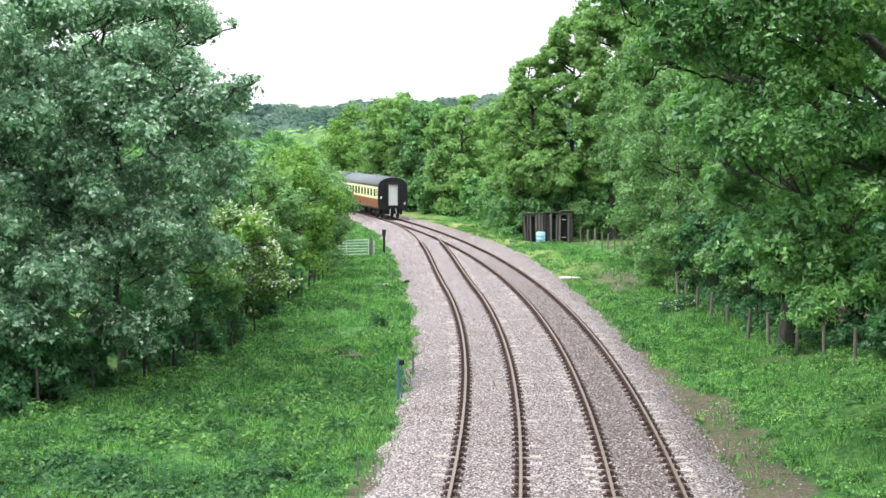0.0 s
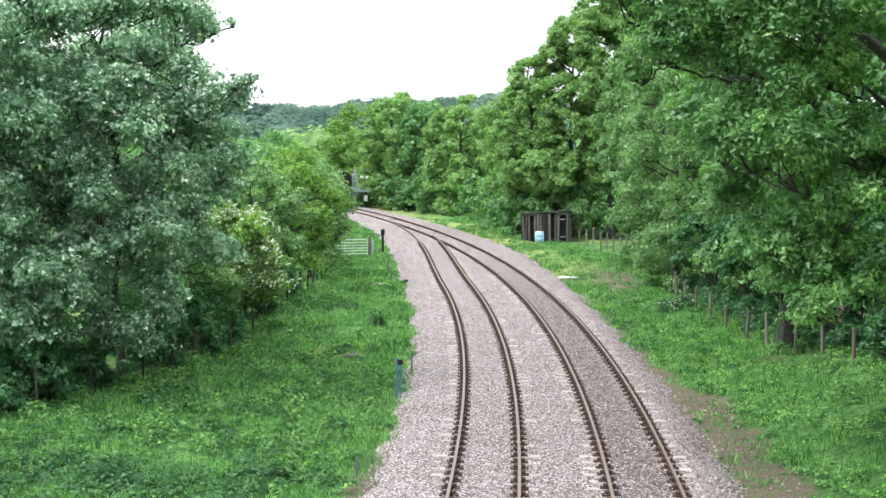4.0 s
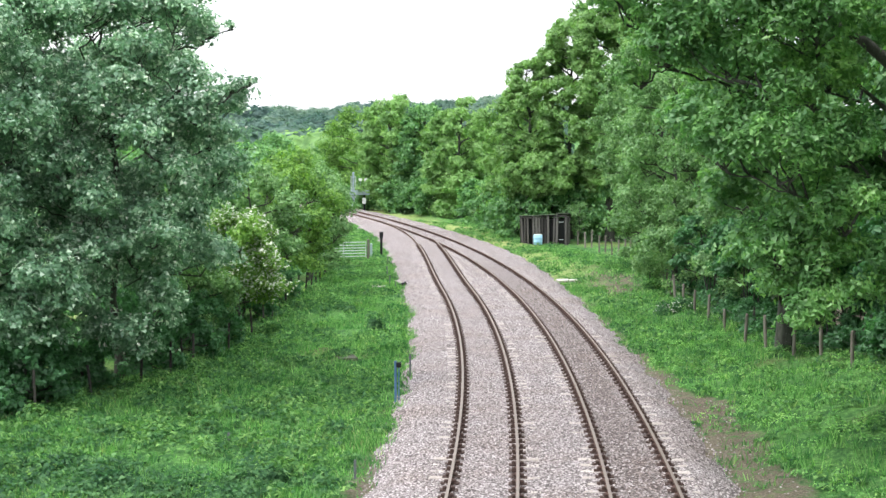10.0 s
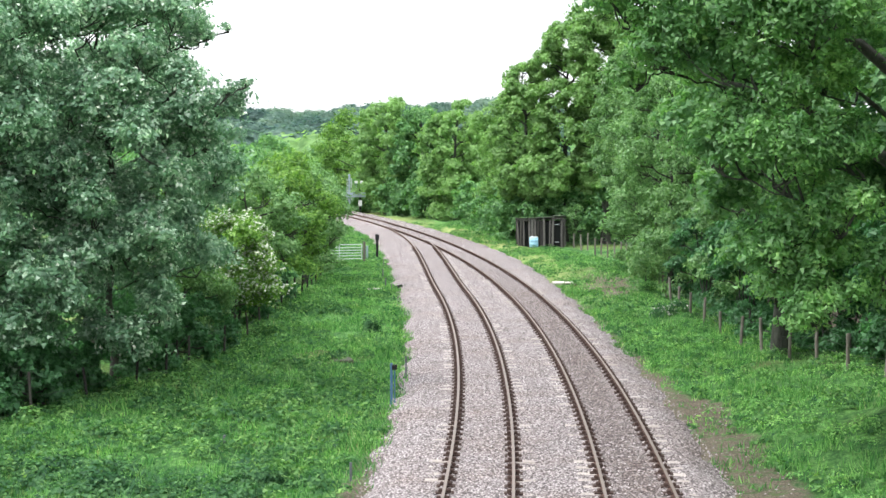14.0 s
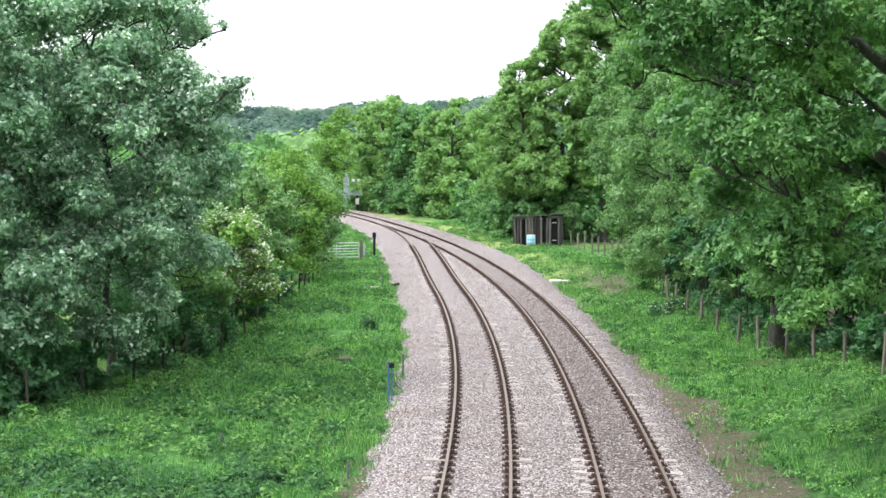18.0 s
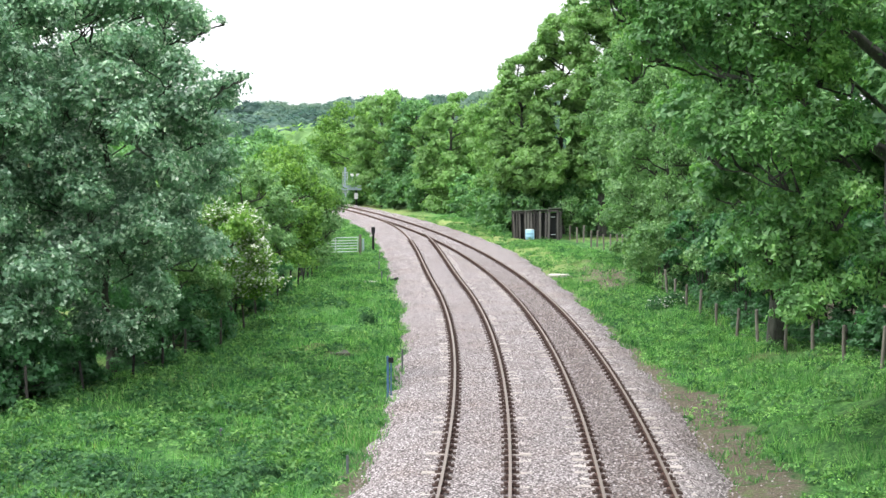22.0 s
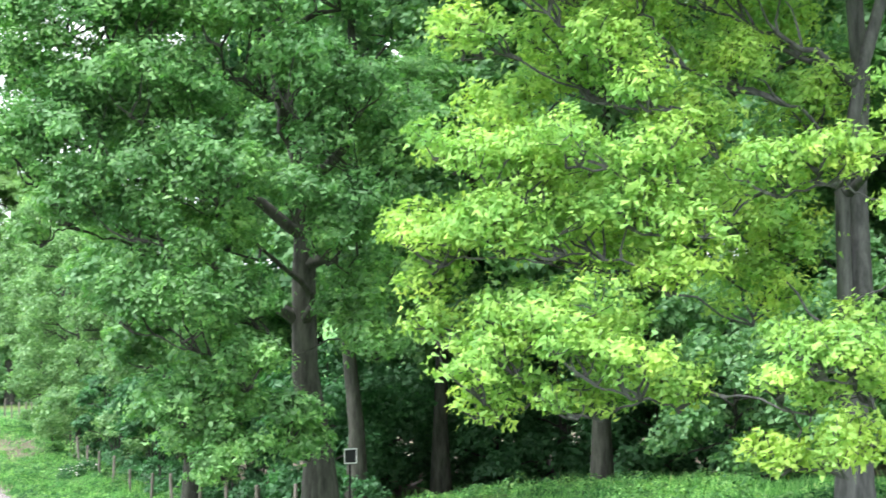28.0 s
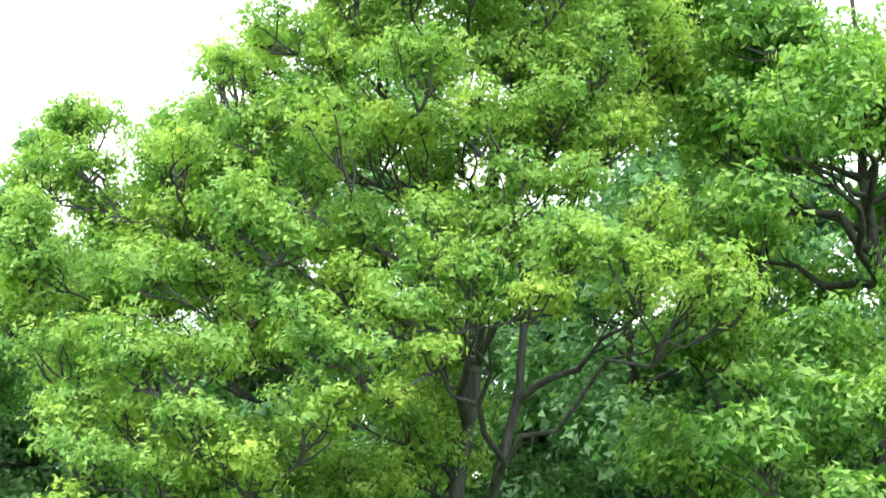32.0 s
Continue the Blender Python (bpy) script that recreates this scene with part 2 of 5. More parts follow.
def plain(name, color, rough=0.7, metal=0.0, scale=8.0, spread=0.25, bump=0.3, wear=None):
    k = Mat(name)
    n, b = k.noise(scale, 5.0, 0.65), k.noise(scale * 0.15, 3.0)
    lo, hi = tuple(c * (1 - spread) for c in color), tuple(min(1, c * (1 + spread)) for c in color)
    col = k.mix(b, k.ramp(n, (0.3, lo), (0.7, hi)), color)
    if wear:
        col = k.mix(k.ramp(k.noise(scale * 0.6, 6.0, 0.7), (0.55, (0, 0, 0)), (0.68, (1, 1, 1))), col, wear)
    return k.principled(col, rough, metal, k.bump(n, bump, 0.01))


def per_piece(name, a, b, rough=0.8, streak=(1, 1, 1)):
    k = Mat(name)
    rnd = k.node("ShaderNodeObjectInfo").outputs["Random"]
    n = k.noise(9.0, 5.0, 0.7, squash=streak)
    col = k.mix(1.0, k.ramp(rnd, (0.0, a), (1.0, b)), k.ramp(n, (0.3, (0.6, 0.58, 0.55)), (0.7, (1.2, 1.2, 1.2))), "MULTIPLY")
    return k.principled(col, rough, normal=k.bump(n, 0.5, 0.01))


GROUND, BALLAST, STONE = ground_material(), ballast_material(), stone_material()
RAIL_SIDE = plain("rusty_rail_steel", (0.085, 0.046, 0.036), 0.85, 0.2, 30.0, 0.35)
RAIL_HEAD = plain("worn_rail_head", (0.17, 0.135, 0.115), 0.5, 0.45, 20.0, 0.2, 0.05)
CONCRETE = per_piece("sleeper_concrete", (0.32, 0.285, 0.265), (0.46, 0.415, 0.395))
CHAIR_IRON = plain("rusty_cast_iron", (0.06, 0.038, 0.032), 0.9, 0.2, 30.0)
POST_WOOD = per_piece("weathered_post_wood", (0.13, 0.118, 0.10), (0.24, 0.22, 0.195), 0.9, (1, 1, 0.15))
POST_DARK = per_piece("dark_post_wood", (0.025, 0.024, 0.022), (0.075, 0.07, 0.062), 0.9, (1, 1, 0.15))
SHED_WOOD = per_piece("weathered_sleeper_wood", (0.02, 0.018, 0.018), (0.17, 0.16, 0.155), 0.9, (1, 1, 0.12))
GALV = plain("galvanised_steel", (0.50, 0.53, 0.55), 0.45, 0.7, 12.0, 0.12, 0.05)
BLACK = plain("black_paint", (0.010, 0.010, 0.012), 0.65, 0.0, 9.0, 0.3, 0.1)
BLUE = plain("blue_paint", (0.07, 0.14, 0.25), 0.5, 0.0, 9.0, 0.3, 0.1, (0.20, 0.22, 0.26))
DRUM = plain("pale_blue_plastic", (0.30, 0.52, 0.68), 0.5, 0.0, 5.0, 0.2, 0.1)
SLAB = plain("pale_concrete", (0.44, 0.42, 0.38), 0.85, 0.0, 9.0, 0.2)
STEEL_GREY = plain("grey_paint", (0.31, 0.375, 0.43), 0.5, 0.2, 9.0, 0.15, 0.05)
WHITE = plain("white_paint", (0.60, 0.61, 0.60), 0.5, 0.0, 9.0, 0.06, 0.05)
CREAM = plain("cream_coach_paint", (0.74, 0.63, 0.42), 0.35, 0.0, 2.0, 0.06, 0.03)
CRIMSON = plain("crimson_coach_paint", (0.20, 0.040, 0.030), 0.35, 0.0, 2.0, 0.12, 0.03)
ROOF_GREY = plain("coach_roof_grey", (0.10, 0.112, 0.128), 0.65, 0.0, 3.0, 0.15, 0.05)
GLASS_DARK = plain("dark_window_glass", (0.02, 0.022, 0.025), 0.08, 0.0, 1.0, 0.1, 0.0)
UNDER = plain("dirty_underframe", (0.016, 0.014, 0.013), 0.85, 0.0, 9.0, 0.4)
MOSSY = plain("mossy_concrete", (0.085, 0.09, 0.062), 0.95, 0.0, 7.0, 0.4)
PEG = plain("dull_peg_paint", (0.11, 0.12, 0.125), 0.8, 0.0, 9.0, 0.3)
NETTING = plain("felt_roof", (0.09, 0.11, 0.08), 0.95, 0.0, 5.0, 0.4)


# ---- building helpers ----
def smooth(a, b, v):
    u = np.clip((np.asarray(v, float) - a) / (b - a), 0, 1)
    return u * u * (3 - 2 * u)


def mesh_from(name, verts, faces, material, shade=False):
    """A mesh from arrays; faces all have the same number of corners."""
    verts, faces = np.asarray(verts, np.float32), np.asarray(faces, np.int32)
    me = bpy.data.meshes.new(name)
    n, k = faces.shape
    me.vertices.add(len(verts))
    me.vertices.foreach_set("co", verts.ravel())
    me.loops.add(n * k)
    me.loops.foreach_set("vertex_index", faces.ravel())
    me.polygons.add(n)
    me.polygons.foreach_set("loop_start", np.arange(0, n * k, k, dtype=np.int32))
    me.polygons.foreach_set("use_smooth", np.full(n, shade))
    me.update(calc_edges=True)
    me.materials.append(material)
    return me


def thing(name, m, label, category, group="", kind=""):
    ob = new(name)
    ob.empty_display_size = 0.2
    ob.matrix_world = m
    return tagged(ob, label, category, group, kind)


def child(name, me, parent, m=None, label=""):
    ob = new(name, me)
    ob.parent = parent
    if m is not None:
        ob.matrix_basis = m
    return tagged(ob, label)


def part(name, bm, material, parent, label="", shade=False):
    """Links a bmesh as one mesh under a thing or a part."""
    me = bpy.data.meshes.new(name)
    bm.to_mesh(me)
    bm.free()
    me.materials.append(material)
    if shade:
        me.polygons.foreach_set("use_smooth", np.full(len(me.polygons), True))
    return child(name, me, parent, None, label)


def box(bm, cx, cy, cz, sx, sy, sz, bevel=0.0, turn=None):
    made = bmesh.ops.create_cube(bm, size=1.0)["verts"]
    m = Matrix.Translation((cx, cy, cz)) @ (turn or Matrix()) @ Matrix.Diagonal((sx, sy, sz, 1))
    bmesh.ops.transform(bm, matrix=m, verts=made)
    if bevel:
        edges = list({e for v in made for e in v.link_edges})
        bmesh.ops.bevel(bm, geom=edges, offset=bevel, segments=1, affect="EDGES")
    return bm


def rod(bm, a, b, r, r2=None, n=8):
    a, b = Vector(a), Vector(b)
    made = bmesh.ops.create_cone(bm, cap_ends=True, segments=n, radius1=r, radius2=r if r2 is None else r2, depth=(b - a).length)["verts"]
    q = (b - a).to_track_quat("Z", "Y").to_matrix().to_4x4()
    bmesh.ops.transform(bm, matrix=Matrix.Translation((a + b) / 2) @ q, verts=made)
    return bm


def tubes(paths, sides=6):
    """Verts and quads of tapered tubes; each path is a list of (point, radius)."""
    vs, fs, at = [], [], 0
    ring = np.linspace(0, 2 * np.pi, sides, endpoint=False)
    for path in paths:
        pts = np.array([p for p, _ in path], float)
        rad = np.array([r for _, r in path], float)
        d = np.gradient(pts, axis=0)
        d /= np.linalg.norm(d, axis=1)[:, None] + 1e-9
        ref = np.where(np.abs(d[:, 2:3]) < 0.9, np.array([[0, 0, 1.0]]), np.array([[1.0, 0, 0]]))
        u = np.cross(d, ref)
        u /= np.linalg.norm(u, axis=1)[:, None] + 1e-9
        w = np.cross(d, u)
        for i in range(len(pts)):
            vs.append(pts[i] + rad[i] * (np.cos(ring)[:, None] * u[i] + np.sin(ring)[:, None] * w[i]))
        for i in range(len(pts) - 1):
            a = at + i * sides + np.arange(sides)
            b = at + i * sides + (np.arange(sides) + 1) % sides
            fs.append(np.stack([a, b, b + sides, a + sides], 1))
        at += len(pts) * sides
    return np.concatenate(vs), np.concatenate(fs)


def curve_path(rng, a, b, r0, r1, steps=6, sag=0.0, wander=0.06):
    """A limb's path from a to b: rises first, wanders, tapers."""
    a, b = np.asarray(a, float), np.asarray(b, float)
    length = np.linalg.norm(b - a)
    off = np.zeros(3)
    path = []
    for i in range(steps + 1):
        s = i / steps
        p = a + (b - a) * s + np.array([0, 0, sag * length * math.sin(math.pi * s)])
        if 0 < i < steps:
            off = off * 0.6 + rng.normal(0, wander * length, 3)
            p = p + off
        path.append((p, r0 + (r1 - r0) * s ** 0.8))
    return path


def leaf_arrays(c, nrm, size, rng, corners=4, slim=1.0):
    """Folded four-cornered blades, or simple three-cornered ones, at c, facing nrm."""
    n = len(c)
    nrm = nrm / (np.linalg.norm(nrm, axis=1)[:, None] + 1e-9)
    a = np.cross(nrm, rng.normal(size=(n, 3)))
    a /= np.linalg.norm(a, axis=1)[:, None] + 1e-9
    b = np.cross(nrm, a)
    s = size[:, None]
    w = s * rng.uniform(0.24, 0.40, (n, 1)) * slim
    if corners == 3:
        v = np.stack([c + a * s * 0.58, c - a * s * 0.32 + b * w * 1.15, c - a * s * 0.38 - b * w * 1.15], 1)
        return v.reshape(-1, 3), np.arange(3 * n).reshape(n, 3)
    v = np.stack([c - a * s * 0.5, c + b * w + nrm * s * 0.10 + a * s * 0.08, c + a * s * 0.5 - nrm * s * 0.12, c - b * w + nrm * s * 0.10 + a * s * 0.08], 1)
    return v.reshape(-1, 3), np.arange(4 * n).reshape(n, 4)


def foliage(rng, r, count, size, droop=0.0, corners=4, slim=1.0):
    """Leaves of one small bough round its centre: rosettes in uneven, drooping layers."""
    subs = 17
    d = rng.normal(size=(subs, 3))
    d /= np.linalg.norm(d, axis=1)[:, None]
    d[:, 2] *= np.where(d[:, 2] < 0, 0.55, 1.0)
    cen = d * r * rng.uniform(0.35, 1.0, (subs, 1)) * np.array([1, 1, 0.8])
    which = rng.integers(0, subs, count)
    sub_r = r * rng.uniform(0.20, 0.46, subs)
    g = rng.normal(size=(count, 3)) * np.array([0.60, 0.60, 0.36])
    g[:, 2] -= 0.25 * (g[:, 0] ** 2 + g[:, 1] ** 2)
    c = cen[which] + g * sub_r[which][:, None]
    c[:, 2] -= droop * (c[:, 0] ** 2 + c[:, 1] ** 2) / max(r, 0.1)
    out = c / (np.linalg.norm(c, axis=1)[:, None] + 1e-6)
    nrm = np.array([0, 0, 0.5]) + 0.85 * out + rng.normal(size=(count, 3)) * 0.5
    v, f = leaf_arrays(c, nrm, size * rng.uniform(0.6, 1.4, count), rng, corners, slim)
    return v, f, cen


def tree(name, label, base, height, lobes, leaf, bark, leaf_size, leaves, trunk_r, seed, lean=(0.0, 0.0), fork=0.45,
         droop=0.0, category="tree", group="", stems=1, limb_r=0.10, blossom=None, pieces=6, fine=1, corners=3, splay=0.8, join=0.0, slim=1.0, lift=0.1):
    """A tree: trunk, limbs, and on each limb its twigs and leaves. lobes: (x, y, z, r) of the boughs, from the base."""
    rng = np.random.default_rng(seed)
    t = thing(name, pose(*base), label, category, group)
    top = np.array([lean[0], lean[1], height])
    spots = []
    for s in range(stems):
        shift = rng.normal(0, trunk_r * 1.3, 3) * (s > 0)
        shift[2] = 0
        path = []
        wob = np.zeros(3)
        for i in range(11):
            u = i / 10
            wob = wob * 0.8 + rng.normal(0, 0.012 * height, 3) * np.array([1, 1, 0]) * (i > 1)
            p = top * np.array([u ** 1.4, u ** 1.4, u]) + wob + shift * ((1 + splay * u) if not join else splay * max(0.0, u - join)) - np.array([0, 0, 0.25]) * (i == 0)
            flare = 1.0 + 0.7 * max(0, 0.12 - u) / 0.12
            path.append((p, max(0.03, trunk_r * flare * (1 - 0.86 * u ** 1.1) * (1 if s == 0 else 0.7 * (1 if not join else min(1.0, 0.25 + 0.75 * u / join))))))
        spots.append(path)
        v, f = tubes([path], 10)
        child("trunk", mesh_from("trunk", v, f, bark, True), t)
    share = leaves / (pieces * 0.277 * sum(b[3] ** 2 for b in lobes))
    nodes, thick, own, run = [], [], [], []
    for path in spots:
        for u in np.linspace(fork * 0.6, 0.97, 24) * 10:
            k = min(int(u), 9)
            nodes.append(path[k][0] + (path[k + 1][0] - path[k][0]) * (u - k))
            thick.append(path[k][1])
            own.append(1.0)
            run.append(0.0)
    axis = np.array(nodes)
    order = sorted(lobes, key=lambda b: float(np.min(np.linalg.norm(axis - np.array(b[:3]), axis=1))))
    for x, y, z, r in order:
        c = np.array([x, y, z])
        hub = c - np.array([0, 0, r * 0.4])
        pts = np.array(nodes)
        away = np.linalg.norm(pts - hub, axis=1)
        cost = away + 1.1 * np.maximum(0, pts[:, 2] - hub[2] + 0.35 * away) + 0.55 * np.array(run)
        k = int(np.argmin(cost))
        a = pts[k]
        ra = min(limb_r * (0.35 + 0.10 * away[k] + 0.35 * own[k]), thick[k] * 0.8, 0.022 + 0.05 * away[k])
        main = curve_path(rng, np.zeros(3), hub - a, ra, 0.024, 7, 0.05, 0.036)
        for q in range(2, 8):
            nodes.append(main[q][0] + a)
            thick.append(main[q][1])
            own.append(0.0)
            run.append(run[k] + away[k] * q / 7)
        limb = child("limb", mesh_from("limb", *tubes([main], 6 if fine > 1 else 4), bark, True), t, Matrix.Translation(a))
        vs, fs, at, twigs = [], [], 0, []
        for q in range(pieces):
            d = rng.normal(size=3)
            d /= np.linalg.norm(d)
            d[2] = d[2] * (0.75 - 0.6 * lift) + lift
            rr = r * rng.uniform(0.38, 0.66)
            cc = c - a + d * (r - rr * 0.8) * (0.3 + 0.7 * rng.random() ** 0.5)
            v, f, cen = foliage(rng, rr, max(12, int(share * rr * rr)), leaf_size, droop, corners, slim)
            vs.append(v + cc)
            fs.append(f + at)
            at += len(v)
            fromp = main[rng.integers(4, 8)][0]
            hubq = cc - np.array([0, 0, rr * 0.3])
            stout = 1.6 if fine > 1 else 1.0
            twigs.append(curve_path(rng, fromp, hubq, (0.016 + 0.007 * r) * stout, 0.010 * stout, 3, -0.05, 0.06))
            twigs += [curve_path(rng, hubq, cc + e, 0.016, 0.006, 2, -0.05, 0.06) for e in cen[:fine]]
        vs, fs = np.concatenate(vs), np.concatenate(fs)
        if fine:
            tagged(child("twig_spray", mesh_from("twig_spray", *tubes(twigs, 3), bark), limb), kind="stuff")
        tagged(child("foliage", mesh_from("foliage", vs, fs, leaf), limb), kind="stuff")
        if blossom and rng.random() < blossom[1]:
            n = len(fs)
            m = int(n * blossom[2])
            cc = vs.reshape(-1, corners, 3)[rng.choice(n, m, replace=False)].mean(1) + np.array([0, -0.05, 0.04])
            bv, bf = leaf_arrays(cc, np.array([[0, -0.4, 1.0]]) + rng.normal(size=(m, 3)) * 0.5, np.full(m, blossom[3]), rng)
            tagged(child("blossom", mesh_from("blossom", bv, bf, blossom[0]), limb, None, "clusters of white blossom"), kind="stuff")
    return t


def crown(seed, *blobs):
    """Boughs that fill ellipsoids (x, y, z, rx, ry, rz, n): most on the outside."""
    rng = np.random.default_rng(seed)
    out = []
    for x, y, z, rx, ry, rz, n in blobs:
        step = math.pi * (3 - math.sqrt(5))
        for i in range(n):
            u = 1 - 1.86 * (i + 0.5) / n
            q = math.sqrt(max(0, 1 - u * u))
            th = i * step + rng.uniform(-0.4, 0.4)
            k = rng.uniform(0.62, 0.86)
            r = (rx * ry * rz) ** (1 / 3) * min(0.62, 1.7 / math.sqrt(n)) * rng.uniform(0.8, 1.25)
            out.append((x + rx * k * q * math.cos(th), y + ry * k * q * math.sin(th), z + rz * k * u, r))
    return out


# ---- ground plan ----
def right_track(y):
    u = (np.asarray(y, float) - 30) / 100
    return 4.192 + 6.147 * u - 11.69 * u * u


def left_track(y):
    v = np.clip((np.asarray(y, float) - 80) / 72, 0, 1)
    return right_track(y) - 3.48 * (1 - v) ** 2 * (1 + 2 * v)


def left_edge(y):
    return left_track(y) - 2.65 - 0.8 * smooth(70, 140, y)


def right_edge(y):
    return right_track(y) + 2.15 + 1.5 * smooth(60, 120, y)


def ground_height(x, y):
    x, y = np.asarray(x, float), np.asarray(y, float)
    z = np.full(np.broadcast(x, y).shape, -0.45)
    bank = np.interp(y, [-20, 5, 23, 32, 41, 48, 55, 65, 78], [6.5, 6.3, 4.1, 3.2, 2.5, 1.6, 0.9, 0.3, 0.0])
    z = z + bank * smooth(6.8, 20.0, x)
    z = z + np.interp(y, [-20, 4, 26], [6.0, 5.0, 0.0]) * smooth(-7.0, -14.0, x)
    z = z + 0.5 * np.exp(-((x - 11.0) / 3.2) ** 2 - ((y - 94.0) / 8.0) ** 2)
    near = smooth(600, 250, np.hypot(x, y))
    z = z + near * (0.10 * np.sin(0.31 * x + 1.3) * np.sin(0.23 * y) + 0.05 * np.sin(0.9 * x + 0.4 * y) + 0.13 * np.sin(2.3 * x + 1.1 * np.sin(0.7 * y)) * np.sin(1.4 * y + 0.8 * np.sin(1.3 * x))) * smooth(2, 5, np.minimum(np.abs(x - left_edge(y)), np.abs(x - right_edge(y))) + 2)
    inside = (x > left_edge(y) + 0.3) & (x < right_edge(y) - 0.3) & (y < 400)
    z = np.where(inside, z - 0.35, z)
    far = smooth(260, 700, y) * 6 - smooth(190, 320, np.hypot(x, y)) * 5
    ridge = smooth(500, 1300, y) * (19 + 4 * np.sin(x / 170 + 0.6) + 3 * np.sin(x / 60))
    return z + far + ridge


def bare_soil(x, y):
    """0 to 1: worn earth beside the right-hand ballast edge and round a slab."""
    off = x - right_edge(y)
    wave = 0.5 + 0.5 * np.sin(0.55 * y + 0.8 * np.sin(0.21 * y)) * np.sin(0.9 * x + 0.3 * y)
    wide = 1.7 - 1.2 * smooth(44, 54, y) + 0.25 * np.sin(1.1 * y)
    strip = smooth(wide + 0.45, wide - 0.45, off) * (off > -0.8) * smooth(105, 60, y) * (0.75 + 0.4 * wave)
    rubble = smooth(1.0, 0.1, left_edge(y) - x) * (x < left_edge(y) + 0.5) * smooth(45, 38, y) * (0.6 + 0.5 * wave)
    strip = np.maximum(strip, rubble)
    patch = smooth(3.0, 0.6, np.hypot((x - 9.6) * 1.0, (y - 87) * 0.2)) * (0.48 + 0.45 * wave)
    floor = smooth(47.0, 50.0, np.hypot(x, y) + 0.8 * np.sin(0.9 * x) * np.sin(0.7 * y)) * smooth(13.2, 15.0, x) * smooth(95, 80, y)   # leaf litter under the wood
    return np.maximum(np.maximum(strip, patch), floor)


def parched(x, y):
    """0 to 1: dry yellowish turf beside the far part of the curve."""
    off = x - right_edge(y)
    return np.clip((off > -0.5) * smooth(62, 112, y) * smooth(4.6, 1.2, off) * (0.75 + 0.3 * np.sin(0.4 * y) * np.sin(0.8 * x)), 0, 0.9)


def spaced(lo, a, b, hi, step, grow=1.13):
    mid = list(np.arange(a, b + 0.01, step))
    s, v = step, b
    while v < hi:
        s *= grow
        v += s
        mid.append(v)
    s, v, low = step, a, []
    while v > lo:
        s *= grow
        v -= s
        low.append(v)
    return np.array(low[::-1] + mid)


gx, gy = spaced(-1900, -20, 24, 1900, 0.6), spaced(-250, 18, 130, 2600, 0.9)
GX, GY = np.meshgrid(gx, gy)
GZ = ground_height(GX, GY)
idx = np.arange(GX.size).reshape(GX.shape)
quads = np.stack([idx[:-1, :-1], idx[:-1, 1:], idx[1:, 1:], idx[1:, :-1]], -1).reshape(-1, 4)
ground = new("ground", mesh_from("ground", np.stack([GX, GY, GZ], -1).reshape(-1, 3), quads, GROUND, True))
bare = bare_soil(GX, GY)
attr = ground.data.attributes.new("bare", "FLOAT", "POINT")
attr.data.foreach_set("value", bare.ravel().astype(np.float32))
ground.data.attributes.new("parched", "FLOAT", "POINT").data.foreach_set("value", parched(GX, GY).ravel().astype(np.float32))
tagged(ground, "rough green meadow grass with bare and dry patches", "ground", kind="structure")

# ballast bed: a rounded shoulder on each side of the two tracks
rng = np.random.default_rng(3)
by = np.arange(-60, 330, 0.45)
rows = []
for y in by:
    lo, hi = float(left_edge(y)), float(right_edge(y))
    u = np.concatenate([[-0.4, 0.0, 0.35, 0.75, 1.1], np.linspace(1.5, hi - lo - 1.5, 14), [hi - lo - 1.1, hi - lo - 0.75, hi - lo - 0.35, hi - lo, hi - lo + 0.4]])
    wob = 0.12 * math.sin(y * 0.9) + 0.10 * math.sin(y * 2.3 + 1)
    edge = np.minimum(u, hi - lo - u)
    z = np.interp(edge, [-0.4, 0.0, 0.35, 0.75, 1.1], [-0.75, -0.42, -0.27, -0.15, -0.14])
    z = z + rng.normal(0, 0.012, len(u))
    rows.append(np.stack([lo + u + wob * (edge < 1.0), np.full(len(u), y) + rng.normal(0, 0.03, len(u)), z], 1))
nb = len(rows[0])
idx = np.arange(len(rows) * nb).reshape(len(rows), nb)
quads = np.stack([idx[:-1, :-1], idx[:-1, 1:], idx[1:, 1:], idx[1:, :-1]], -1).reshape(-1, 4)
ballast = new("ballast", mesh_from("ballast", np.concatenate(rows), quads, BALLAST, True))
flat = np.concatenate(rows)
grime = smooth(0.85, 0.45, np.abs(flat[:, 0] - right_track(flat[:, 1]))) * smooth(120, 60, flat[:, 1])
ballast.data.attributes.new("grime", "FLOAT", "POINT").data.foreach_set("value", grime.astype(np.float32))
tagged(ballast, "pale pinkish-grey crushed granite ballast bed", "ballast", kind="structure")


# ---- tracks ----
RAIL_PROFILE = [(-0.035, 0.0), (0.035, 0.0), (0.036, -0.03), (0.012, -0.045), (0.012, -0.12), (0.065, -0.14), (0.065, -0.155),
                (-0.065, -0.155), (-0.065, -0.14), (-0.012, -0.12), (-0.012, -0.045), (-0.036, -0.03)]


def along(centre, offset, ys):
    """Points at a sideways offset from a track's centre line, with their heading."""
    d = (centre(ys + 0.05) - centre(ys - 0.05)) / 0.1
    n = np.sqrt(1 + d * d)
    return centre(ys) + offset / n, ys - offset * d / n, d


